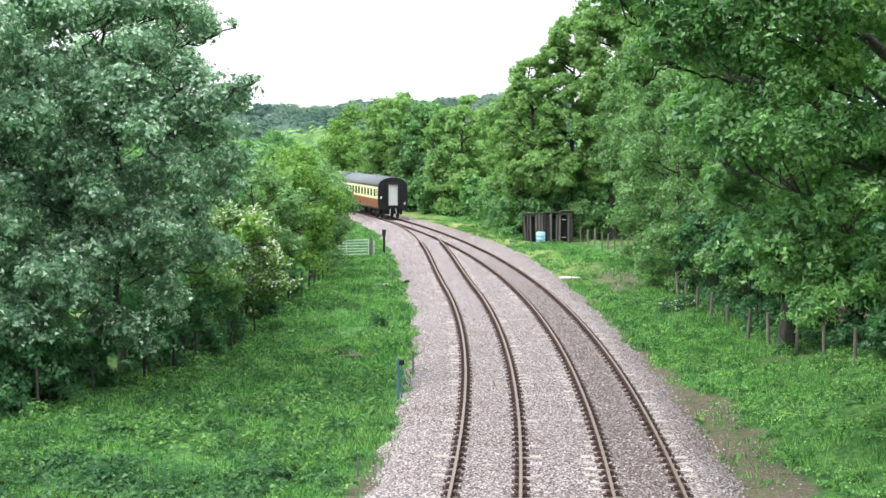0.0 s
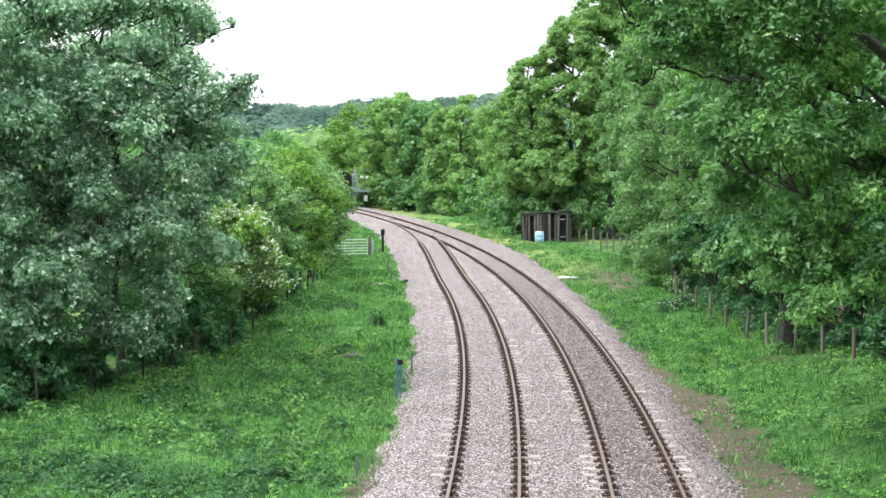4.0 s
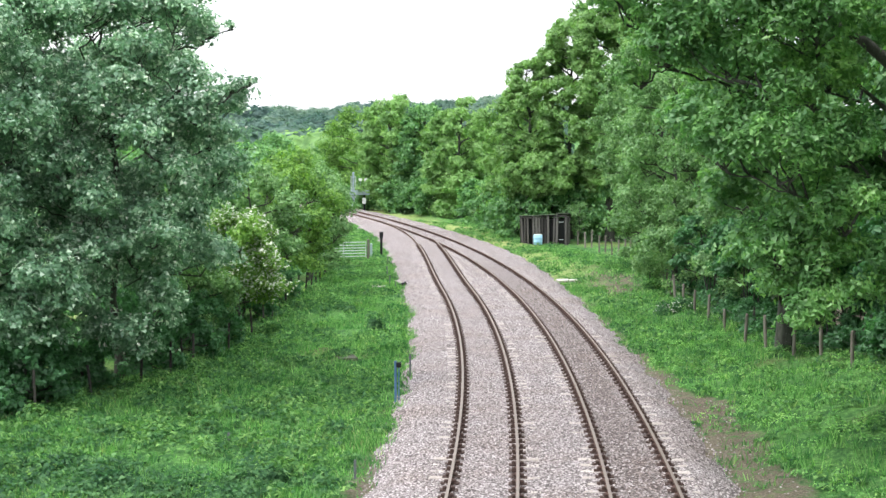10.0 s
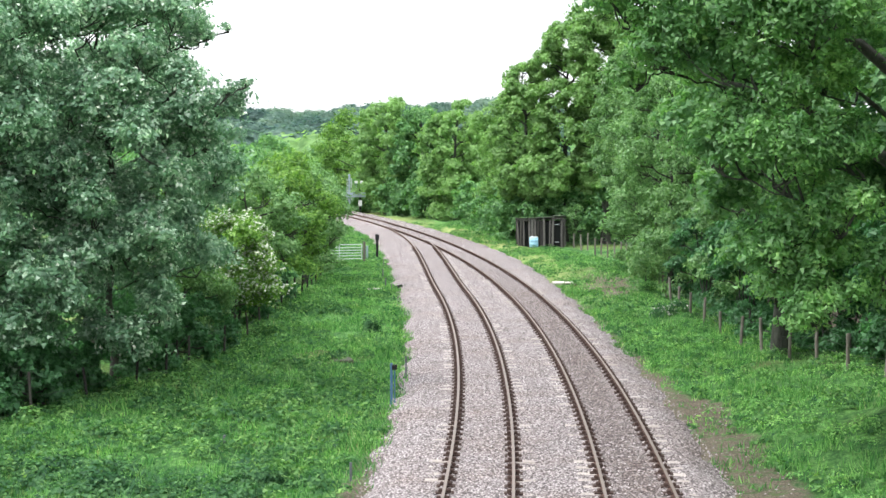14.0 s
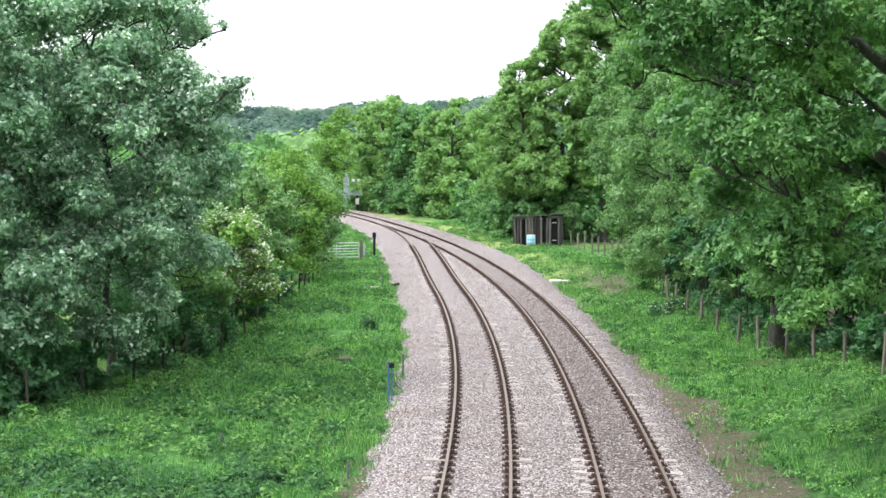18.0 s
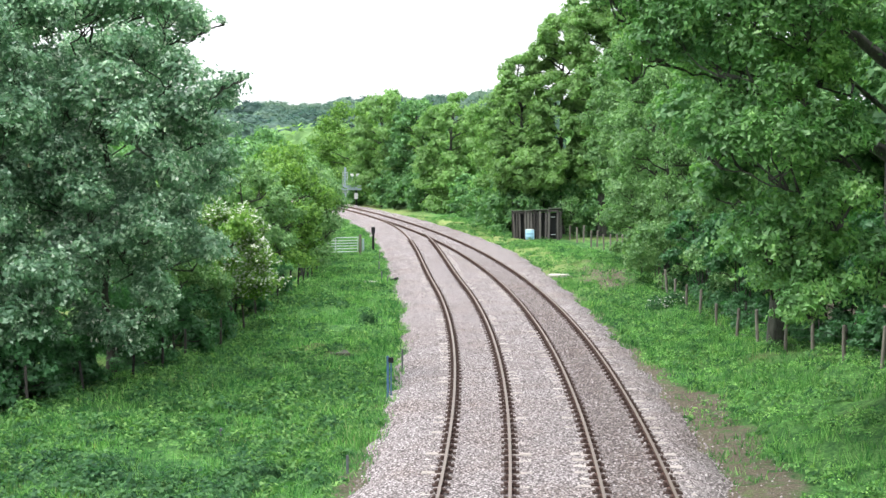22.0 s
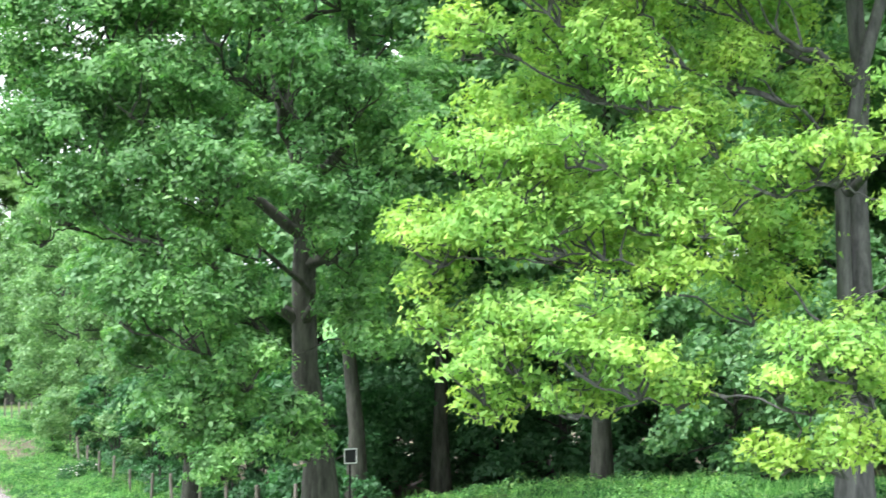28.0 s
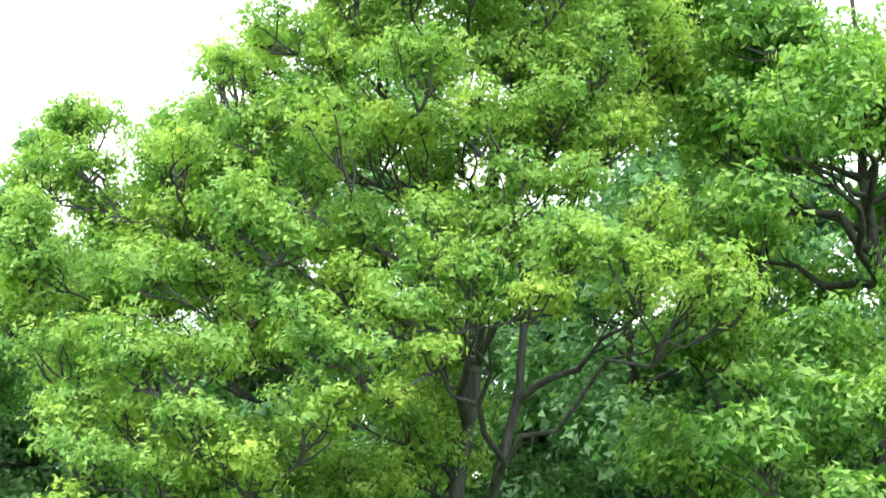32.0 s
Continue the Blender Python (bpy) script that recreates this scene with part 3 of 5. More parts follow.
def rail_mesh(centre, offset, y0, y1, step=1.5):
    ys = np.arange(y0, y1 + 0.01, step)
    x, y, d = along(centre, offset, ys)
    n = np.sqrt(1 + d * d)
    prof = np.array(RAIL_PROFILE)
    k = len(prof)
    v = np.stack([x[:, None] + prof[None, :, 0] / n[:, None], y[:, None] - prof[None, :, 0] * (d / n)[:, None], np.broadcast_to(prof[None, :, 1], (len(ys), k))], -1).reshape(-1, 3)
    i = (np.arange(len(ys) - 1) * k)[:, None]
    a, b = np.arange(k)[None, :], (np.arange(k)[None, :] + 1) % k
    f = np.stack([i + a, i + k + a, i + k + b, i + b], -1).reshape(-1, 4)
    me = mesh_from("rail", v, f, RAIL_SIDE)
    me.materials.append(RAIL_HEAD)
    mat = np.zeros(len(f), np.int32)
    mat[(np.arange(len(f)) % k) == 0] = 1
    me.polygons.foreach_set("material_index", mat)
    return me


def sleeper_mesh(length):
    bm = bmesh.new()
    for side in (-1, 1):   # ends stand proud, the middle lies under the ballast
        box(bm, side * (length / 2 - 0.29), 0, -0.20, 0.58, 0.26, 0.14, 0.025)
    box(bm, 0, 0, -0.245, length - 1.1, 0.2, 0.12)
    me = bpy.data.meshes.new("sleeper")
    bm.to_mesh(me)
    bm.free()
    me.materials.append(CONCRETE)
    return me


def chair_mesh():
    bm = bmesh.new()
    box(bm, 0, 0, -0.115, 0.42, 0.20, 0.035, 0.008)
    box(bm, 0.095, 0, -0.075, 0.09, 0.13, 0.09, 0.02)
    box(bm, -0.095, 0, -0.075, 0.09, 0.13, 0.09, 0.02)
    me = bpy.data.meshes.new("chair")
    bm.to_mesh(me)
    bm.free()
    me.materials.append(CHAIR_IRON)
    return me


SLEEPER, CHAIR = sleeper_mesh(2.55), chair_mesh()
G = 0.753


def track(name, label, centre, rails, y0, y1, seed):
    t = tagged(new(name), label, "railway track", "tracks", "structure")
    for off, a, b in rails:
        child("rail", rail_mesh(centre, off, a, b), t)
    rng = np.random.default_rng(seed)
    y, far = y0, []
    while y < y1:
        cx, cy, d = along(centre, 0.0, np.array([y]))
        turn = -math.degrees(math.atan(float(d[0])))
        m = pose(float(cx[0]), y, rng.normal(-0.012, 0.013), 0, 0, turn + rng.normal(0, 0.3))
        child("sleeper", SLEEPER, t, m)
        if y < 68:
            for o in (-G, G):
                x, yy, _ = along(centre, o, np.array([y]))
                child("chair", CHAIR, t, pose(float(x[0]), float(yy[0]), 0, 0, 0, turn))
        elif y < 150:
            for o in (-G, G):
                x, yy, _ = along(centre, o, np.array([y]))
                far.append(np.array([float(x[0]), float(yy[0]), 0.0]))
        y += 0.70
    base = np.array([v.co for v in CHAIR.vertices])
    CHAIR.calc_loop_triangles()
    tri = np.array([f.vertices for f in CHAIR.loop_triangles])
    v = np.concatenate([base + p for p in far])
    f = np.concatenate([tri + i * len(base) for i in range(len(far))])
    tagged(child("chair", mesh_from("chair", v, f, CHAIR_IRON), t), kind="stuff")
    return t


track("main_track", "rust-sided railway track on half-buried concrete sleepers", right_track, [(-G, -60, 118.6), (-G, 122.0, 330), (G, -60, 330)], 18, 172, 1)
track("siding_track", "rust-sided railway track curving into a turnout", left_track, [(-G, -60, 148.0), (G, -60, 121.8)], 18, 116, 2)


# ---- trees and hedges ----
def gz(x, y):
    return float(ground_height(x, y))


def planted(name, label, x, y, blobs, seed, **kw):
    """A tree whose boughs fill ellipsoids given from its base."""
    z = gz(x, y)
    high = max(b[2] + 0.75 * b[5] for b in blobs)
    args = dict(leaf=LEAF_WOOD, bark=BARK, leaf_size=0.22, leaves=8000, trunk_r=0.2, height=high)
    args.update(kw)
    return tree(name, label, (x, y, z - 0.05), lobes=crown(seed, *blobs), seed=seed, **args)


# left hedge line: silvery whitebeams, then hawthorn and sallow
SILVER = "tall broadleaf tree with silvery-green leaves blowing in the wind"
swaying = [
    planted("whitebeam", SILVER, -10.7, 52.6, [(0.5, -2.4, 9.0, 3.9, 3.4, 5.8, 34), (-0.2, -3.3, 3.6, 3.6, 1.9, 3.1, 22), (0.2, -4.6, 7.0, 3.2, 1.2, 4.4, 16), (0.2, -0.5, 7.5, 3.0, 2.4, 4.6, 14), (4.5, -3.0, 9.7, 0.5, 0.4, 0.3, 2), (3.9, -3.0, 11.4, 0.5, 0.4, 0.3, 2)], 11,
            leaf=LEAF_WHITEBEAM, leaf_size=0.15, leaves=130000, trunk_r=0.15, limb_r=0.06, blossom=(PETAL, 0.75, 0.03, 0.15), group="whitebeams"),
    planted("whitebeam", SILVER, -15.0, 48.0, [(0.2, -1.0, 9.0, 3.8, 3.2, 6.4, 32), (1.4, -1.6, 3.3, 3.0, 2.0, 2.9, 17), (0.4, 0.3, 7.5, 3.0, 2.4, 4.6, 12)], 12,
            leaf=LEAF_WHITEBEAM, leaf_size=0.15, leaves=105000, trunk_r=0.15, limb_r=0.06, group="whitebeams"),
    planted("whitebeam", SILVER, -12.4, 58.0, [(1.6, -1.0, 7.6, 3.6, 3.0, 6.6, 24)], 13,
            leaf=LEAF_WHITEBEAM, leaf_size=0.18, leaves=40000, trunk_r=0.25, limb_r=0.07, group="whitebeams"),
]
planted("hawthorn", "hawthorn shrub in white blossom leaning over a wire fence", -8.4, 65.5, [(0.2, -0.8, 3.1, 2.0, 2.2, 2.5, 14)], 14,
        leaf=LEAF_HAWTHORN, leaf_size=0.13, leaves=26000, trunk_r=0.12, limb_r=0.05, blossom=(PETAL, 0.9, 0.26, 0.14), category="shrub")
for i, (x, y, h, r) in enumerate([(-9.0, 74, 7.2, 2.9), (-7.9, 82, 7.7, 3.0), (-7.5, 90, 7.5, 2.6), (-12.0, 70, 6.6, 2.6), (-11.5, 80, 7.4, 2.8), (-11.0, 92, 7.0, 2.8), (-8.2, 99, 7.4, 2.6)]):
    planted("sallow", "yellow-green sallow bush crowding the trackside fence", x, y, [(0, 0, h * 0.50, r, r, h * 0.52, 20)], 20 + i,
            leaf=LEAF_HAWTHORN if i % 2 else LEAF_SALLOW, leaf_size=0.17, leaves=17000, trunk_r=0.1, limb_r=0.05, category="shrub", group="hedge sallows")
for i, (x, y, h, r) in enumerate([(-14, 105, 7.5, 3.2), (-19, 118, 8.0, 3.6), (-24, 140, 8.0, 4.0), (-17, 128, 7.0, 3.4), (-30, 165, 9.0, 4.5), (-21, 190, 8.5, 4.5), (-14, 215, 9.0, 4.5), (-38, 200, 9.5, 5.0), (-28, 230, 9.0, 5.0)]):
    planted("thicket_tree", "round green woodland tree beyond the railway curve", x, y, [(0, 0, h * 0.55, r, r, h * 0.47, 10)], 40 + i,
            leaf=LEAF_WOOD, leaf_size=0.4, leaves=9000, trunk_r=0.16, limb_r=0.06, fine=0, group="curve thicket")

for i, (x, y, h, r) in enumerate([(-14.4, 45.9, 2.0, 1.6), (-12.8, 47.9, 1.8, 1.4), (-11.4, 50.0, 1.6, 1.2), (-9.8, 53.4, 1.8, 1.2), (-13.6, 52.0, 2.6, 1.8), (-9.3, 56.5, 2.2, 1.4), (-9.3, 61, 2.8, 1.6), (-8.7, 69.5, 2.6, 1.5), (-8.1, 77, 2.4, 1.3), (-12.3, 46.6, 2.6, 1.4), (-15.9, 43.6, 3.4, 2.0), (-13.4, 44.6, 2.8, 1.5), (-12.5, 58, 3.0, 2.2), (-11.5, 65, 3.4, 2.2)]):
    planted("elder", "dark tangled undergrowth at the foot of a hedge, leaves deepened for shade", x, y, [(0, 0, h * 0.40, r, r, h * 0.55, 10)], 200 + i,
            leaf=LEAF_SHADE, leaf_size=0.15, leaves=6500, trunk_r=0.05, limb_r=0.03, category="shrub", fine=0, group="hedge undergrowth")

for i, (x, y, h, r) in enumerate([(-9.6, 60.5, 4.6, 1.9), (-8.9, 69.0, 4.6, 1.7)]):
    planted("sallow", "grey-green sallow bush hanging over the hedge fence", x, y, [(0, 0, h * 0.50, r, r, h * 0.50, 13)], 350 + i,
            leaf=LEAF_SALLOW, leaf_size=0.13, leaves=13000, trunk_r=0.07, limb_r=0.04, category="shrub", fine=0, group="hedge sallows")

# outside of the curve, facing the camera
for i, (x, y, h, r) in enumerate([(-9.5, 192, 12.2, 4.6), (-5.5, 178, 13.4, 4.5), (-1.7, 174, 12.3, 3.8), (1.8, 165, 12.7, 4.0), (5.6, 172, 11.0, 4.0), (-12.5, 205, 10.6, 4.6)]):
    planted("oak", "young green oak with a rounded crown beside the railway curve", x, y, [(0, 0, h * 0.56, r, r, h * 0.46, 34 if i in (1, 2, 3) else 18), (0, -0.5, h * 0.22, r * 0.8, r * 0.8, h * 0.25, 8)], 60 + i,
            leaf=(LEAF_HAWTHORN, LEAF_ASH, LEAF_WOOD, LEAF_ASH)[i % 4], leaf_size=0.30, leaves=33000 if i in (1, 2, 3) else 20000, trunk_r=0.25, limb_r=0.08, fine=0, group="curve oaks")
for i, (x, y, h, r) in enumerate([(4.2, 153, 4.9, 2.7), (-1.2, 167, 4.6, 2.4), (5.8, 142, 5.6, 2.6), (7.6, 134, 6.4, 2.8), (10.5, 130, 6.0, 2.8), (13.5, 126, 6.0, 2.8), (-4.2, 173, 4.6, 2.2), (6.8, 138, 4.0, 2.2), (6.6, 129.5, 4.2, 2.0), (9.0, 127.5, 4.6, 2.2), (-8.2, 181, 4.6, 2.6)]):
    planted("elder", "low bright green bush under taller trees", x, y, [(0, 0, h * 0.40, r, r, h * 0.58, 13)], 80 + i,
            leaf=LEAF_WOOD, leaf_size=0.28, leaves=6500, trunk_r=0.1, limb_r=0.05, category="shrub", fine=0, group="curve bushes")

# behind the shed
ASH = [
    (7.2, 129, [(0, 0, 8.4, 3.0, 3.0, 7.2, 52), (0.4, -2.6, 5.0, 2.6, 1.8, 2.0, 12)]),
    (10.3, 127.5, [(0, 0, 10.2, 3.5, 3.3, 8.6, 64), (0.2, -2.2, 5.2, 2.6, 1.6, 2.0, 10)]),
    (13.4, 125, [(0, 0, 11.2, 3.7, 3.5, 9.6, 50), (-0.5, -1.0, 17.0, 2.6, 2.4, 3.4, 14)]),
    (6.0, 137, [(0, 0, 7.4, 3.0, 3.0, 6.0, 18)]),
    (16.8, 121, [(0, 0, 11.0, 4.2, 4.0, 9.0, 28)]),
    (20.0, 130, [(0, 0, 10.0, 5.0, 5.0, 7.8, 22)])]
for i, (x, y, blobs) in enumerate(ASH):
    planted("ash", "tall spreading broadleaf tree behind a timber shed", x, y, blobs, 90 + i,
            leaf=LEAF_ASH, leaf_size=0.23, leaves=(66000, 80000, 68000, 16000, 22000, 10000)[i], trunk_r=0.28, limb_r=0.09, fine=0, group="shed trees")
planted("sallow", "thin grey-green sapling beside a timber shed", 10.75, 123.0, [(0, 0, 1.9, 0.8, 0.7, 1.5, 7)], 99,
        leaf=LEAF_SALLOW, leaf_size=0.12, leaves=1800, trunk_r=0.04, limb_r=0.02, category="sapling")

# undergrowth just behind the right fence, in leaves darkened for shade
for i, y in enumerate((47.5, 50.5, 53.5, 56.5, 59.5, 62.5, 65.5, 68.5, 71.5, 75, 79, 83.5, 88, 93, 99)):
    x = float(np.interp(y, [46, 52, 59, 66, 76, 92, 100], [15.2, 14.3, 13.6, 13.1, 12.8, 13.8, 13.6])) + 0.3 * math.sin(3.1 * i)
    planted("bramble", "dark tangled bramble thicket behind a wire fence, leaves deepened for shade", x, y, [(0.4, 0, 0.55, 1.3, 1.6, 0.8 + 0.3 * math.sin(2.0 * i), 9)], 300 + i,
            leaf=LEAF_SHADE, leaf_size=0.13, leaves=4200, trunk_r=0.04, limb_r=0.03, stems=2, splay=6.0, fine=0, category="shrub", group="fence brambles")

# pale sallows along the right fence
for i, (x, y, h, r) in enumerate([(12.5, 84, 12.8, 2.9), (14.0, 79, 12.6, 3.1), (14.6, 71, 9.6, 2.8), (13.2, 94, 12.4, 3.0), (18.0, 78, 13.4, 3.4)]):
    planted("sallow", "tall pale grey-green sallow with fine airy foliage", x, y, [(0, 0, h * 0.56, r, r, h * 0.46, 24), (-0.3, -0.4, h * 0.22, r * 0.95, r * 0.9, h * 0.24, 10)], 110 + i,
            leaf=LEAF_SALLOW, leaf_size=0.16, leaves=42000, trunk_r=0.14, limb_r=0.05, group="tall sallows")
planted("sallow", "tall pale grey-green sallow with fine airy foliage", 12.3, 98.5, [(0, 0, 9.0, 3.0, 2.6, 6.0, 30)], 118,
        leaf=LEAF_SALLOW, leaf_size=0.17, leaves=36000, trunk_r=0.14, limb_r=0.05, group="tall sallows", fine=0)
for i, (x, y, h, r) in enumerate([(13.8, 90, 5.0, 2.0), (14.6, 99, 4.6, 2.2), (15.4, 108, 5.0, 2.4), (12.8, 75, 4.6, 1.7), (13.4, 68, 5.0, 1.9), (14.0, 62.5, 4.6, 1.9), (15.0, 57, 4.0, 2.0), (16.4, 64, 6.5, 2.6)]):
    planted("hazel", "tangled hedge shrub behind a post fence, green darkened for shade", x, y, [(0, 0, h * 0.62, r, r, h * 0.40, 12)], 130 + i,
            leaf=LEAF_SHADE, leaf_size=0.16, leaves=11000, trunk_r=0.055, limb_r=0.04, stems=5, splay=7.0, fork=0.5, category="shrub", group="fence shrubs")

BRIGHT_WEST = [
    (-8.0, 0.3, 5.2, 1.1), (-7.5, -0.9, 6.4, 1.0), (-6.8, -1.1, 5.3, 1.2), (-6.7, -1.8, 4.0, 1.2), (-6.1, -2.6, 3.2, 1.1),
    (-6.1, -1.8, 2.6, 0.8), (-4.8, -2.0, 2.7, 0.8), (-5.0, -2.1, 4.7, 1.1), (-5.4, -1.7, 5.8, 1.2), (-7.3, -0.9, 4.0, 0.9),
    (-6.9, -0.4, 11.4, 1.2), (-7.6, -0.3, 9.7, 1.0), (-7.8, -0.3, 8.6, 1.1), (-7.9, -0.1, 6.7, 1.0), (-7.4, -0.8, 5.4, 1.2),
    (-5.6, -1.3, 8.4, 1.0), (-5.2, -1.8, 7.6, 0.9), (-6.0, -1.1, 5.6, 1.2), (-5.2, -1.9, 6.5, 1.1)]
BRIGHT_EAST = [
    (-3.8, -4.3, 3.3, 0.8), (-3.3, -4.4, 1.9, 1.0), (-3.8, -3.4, 1.8, 0.8), (-2.9, -3.9, 6.2, 0.6), (-4.6, -2.3, 5.4, 1.1),
    (-3.6, -3.1, 6.2, 1.0), (-2.6, -5.3, 7.5, 1.0), (-1.0, -5.2, 8.2, 1.0), (0.0, -5.6, 7.7, 1.0), (-1.4, -5.2, 6.9, 0.8),
    (-2.7, -5.1, 5.5, 0.6), (-3.4, -4.0, 6.4, 0.7), (-0.2, -6.4, 6.9, 0.8), (1.7, -5.8, 6.6, 0.7)]
BRIGHT_MID = [
    (-7.3, 2.0, 15.3, 1.1), (-8.0, 2.0, 13.5, 1.2), (-7.0, -0.3, 13.1, 1.1), (-7.5, 1.3, 11.9, 1.2), (-6.3, -1.0, 11.4, 1.2),
    (-7.1, 0.4, 10.4, 1.3), (-5.4, -1.6, 9.7, 1.1), (-4.8, -2.9, 10.4, 1.1), (-3.9, -3.6, 10.8, 0.6), (-2.6, -3.8, 12.4, 0.9),
    (-3.7, -3.4, 12.2, 1.0), (-5.0, -3.0, 11.7, 1.0), (-1.8, -4.8, 12.5, 0.9), (-1.8, -3.6, 14.0, 1.2), (-1.5, -5.1, 13.4, 1.2),
    (-0.6, -5.7, 13.1, 1.1), (1.0, -5.5, 13.3, 1.1), (1.3, -6.2, 12.8, 0.9), (-5.4, -1.6, 12.5, 0.9), (-3.2, -3.4, 13.2, 0.9)]
BRIGHT_FILL = [
    (-7.0, -0.5, 11.8, 0.9), (-5.6, -0.4, 13.2, 1.0), (-4.4, -3.5, 11.2, 0.9), (-3.4, -3.9, 11.4, 0.7), (-5.4, -2.0, 13.4, 0.9),
    (-4.2, -2.3, 13.1, 0.9), (-2.7, -4.2, 13.0, 0.8), (-1.6, -4.2, 14.9, 1.0), (-0.6, -4.1, 15.1, 1.0), (-3.1, -3.4, 14.2, 0.9),
    (-6.2, -1.4, 10.2, 1.0), (1.0, -4.8, 14.6, 1.0), (1.1, -6.2, 13.5, 0.8), (-4.5, -2.5, 15.6, 0.9), (-8.1, 1.6, 14.2, 0.9),
    (-8.1, 2.6, 12.7, 1.1), (-6.7, -0.7, 9.5, 0.9), (-6.6, -1.7, 6.7, 1.0), (-7.1, -0.9, 6.1, 1.0)]
BRIGHT_TOP = [
    (-6.6, -0.3, 15.4, 1.0), (-5.3, -0.9, 16.0, 1.2), (-5.9, -1.7, 14.0, 1.1), (-4.2, -1.2, 16.8, 1.2), (-4.5, -1.1, 15.1, 1.1),
    (-3.5, -1.0, 18.2, 1.4), (-3.1, -2.2, 16.2, 1.1), (-3.5, -2.0, 14.3, 1.0), (-3.1, -3.3, 17.0, 1.3), (-2.3, -3.6, 15.9, 1.2),
    (-1.0, -2.8, 18.2, 1.4), (-0.6, -3.7, 16.8, 1.3), (-0.2, -4.3, 17.7, 1.2), (0.4, -4.1, 16.2, 1.2), (1.1, -4.4, 18.7, 1.1),
    (-2.8, -1.5, 19.8, 1.5), (-5.1, -0.9, 18.0, 1.0), (-5.9, -0.6, 17.0, 0.8), (-1.8, -2.8, 19.8, 1.4), (-0.7, -4.1, 19.5, 1.4),
    (0.5, -4.4, 19.5, 1.3)]
BRIGHT_FAN = [
    (-2.1, -4.7, 6.9, 0.8), (-1.8, -5.6, 7.6, 0.9), (-1.4, -6.0, 8.1, 0.7), (-0.8, -6.5, 7.6, 0.9), (-0.3, -7.0, 6.9, 0.8), (0.1, -7.4, 6.4, 0.6), (-2.3, -4.5, 5.6, 0.5), (-1.8, -4.9, 5.3, 0.5), (-1.0, -5.8, 6.9, 0.6), (-2.8, -4.1, 6.5, 0.7), (-3.7, -3.5, 6.2, 0.7), (-8.2, 1.0, 5.4, 0.9), (-8.0, 0.9, 4.6, 0.9), (-8.0, 0.4, 3.8, 0.8), (-7.6, -0.9, 2.5, 0.8), (-7.5, -0.4, 3.2, 0.8), (-6.6, -0.7, 4.0, 0.8)]
BRIGHT_CAP = [
    (-4.8, -0.5, 16.0, 1.0), (-6.0, 1.2, 15.8, 1.0), (-7.4, 1.8, 15.7, 0.8), (-5.0, 0.7, 18.0, 1.0), (-3.7, -1.1, 17.3, 1.2), (-1.2, -1.6, 19.1, 1.4), (0.8, -3.2, 18.9, 1.2), (0.4, -4.1, 16.5, 1.0), (-2.9, -0.5, 19.0, 1.2), (-0.3, -2.9, 17.4, 1.0), (-0.3, -0.4, 17.1, 1.1), (-0.8, -0.0, 16.7, 0.9), (0.3, -0.8, 17.6, 1.0), (-4.9, 2.9, 13.8, 1.0), (1.4, -2.4, 16.6, 0.9), (2.4, -2.6, 14.0, 0.8), (-6.4, 3.0, 15.3, 0.9), (2.9, -3.1, 19.1, 1.0), (0.4, -2.2, 16.9, 1.0), (1.5, -1.8, 17.5, 0.9), (-5.5, 2.1, 13.4, 0.8), (-7.2, 2.8, 16.8, 0.8)]
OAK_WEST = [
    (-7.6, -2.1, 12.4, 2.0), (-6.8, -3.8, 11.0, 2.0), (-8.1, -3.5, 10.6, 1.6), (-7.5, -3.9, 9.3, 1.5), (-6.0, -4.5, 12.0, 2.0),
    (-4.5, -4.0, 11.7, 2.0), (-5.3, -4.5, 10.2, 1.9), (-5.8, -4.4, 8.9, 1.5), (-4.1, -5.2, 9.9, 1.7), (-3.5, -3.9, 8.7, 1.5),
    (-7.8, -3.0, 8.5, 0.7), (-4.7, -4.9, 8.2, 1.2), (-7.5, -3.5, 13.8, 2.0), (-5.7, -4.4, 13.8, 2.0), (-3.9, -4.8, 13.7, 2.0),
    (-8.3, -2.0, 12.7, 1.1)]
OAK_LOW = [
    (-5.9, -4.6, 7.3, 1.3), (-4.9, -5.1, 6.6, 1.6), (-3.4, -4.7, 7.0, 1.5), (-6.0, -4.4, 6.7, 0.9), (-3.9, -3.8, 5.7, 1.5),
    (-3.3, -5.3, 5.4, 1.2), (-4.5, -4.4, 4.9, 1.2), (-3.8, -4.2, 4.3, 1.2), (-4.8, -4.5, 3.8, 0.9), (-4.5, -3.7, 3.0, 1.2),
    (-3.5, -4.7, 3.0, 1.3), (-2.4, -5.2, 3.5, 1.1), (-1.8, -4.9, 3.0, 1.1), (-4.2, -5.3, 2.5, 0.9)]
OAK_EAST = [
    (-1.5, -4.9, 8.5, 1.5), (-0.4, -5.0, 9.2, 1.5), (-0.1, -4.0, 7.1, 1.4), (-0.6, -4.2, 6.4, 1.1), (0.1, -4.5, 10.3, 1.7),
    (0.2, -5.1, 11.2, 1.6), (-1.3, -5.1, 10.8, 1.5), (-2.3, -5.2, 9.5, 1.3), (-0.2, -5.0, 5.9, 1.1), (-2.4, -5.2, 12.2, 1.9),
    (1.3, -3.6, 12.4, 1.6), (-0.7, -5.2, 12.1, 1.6)]
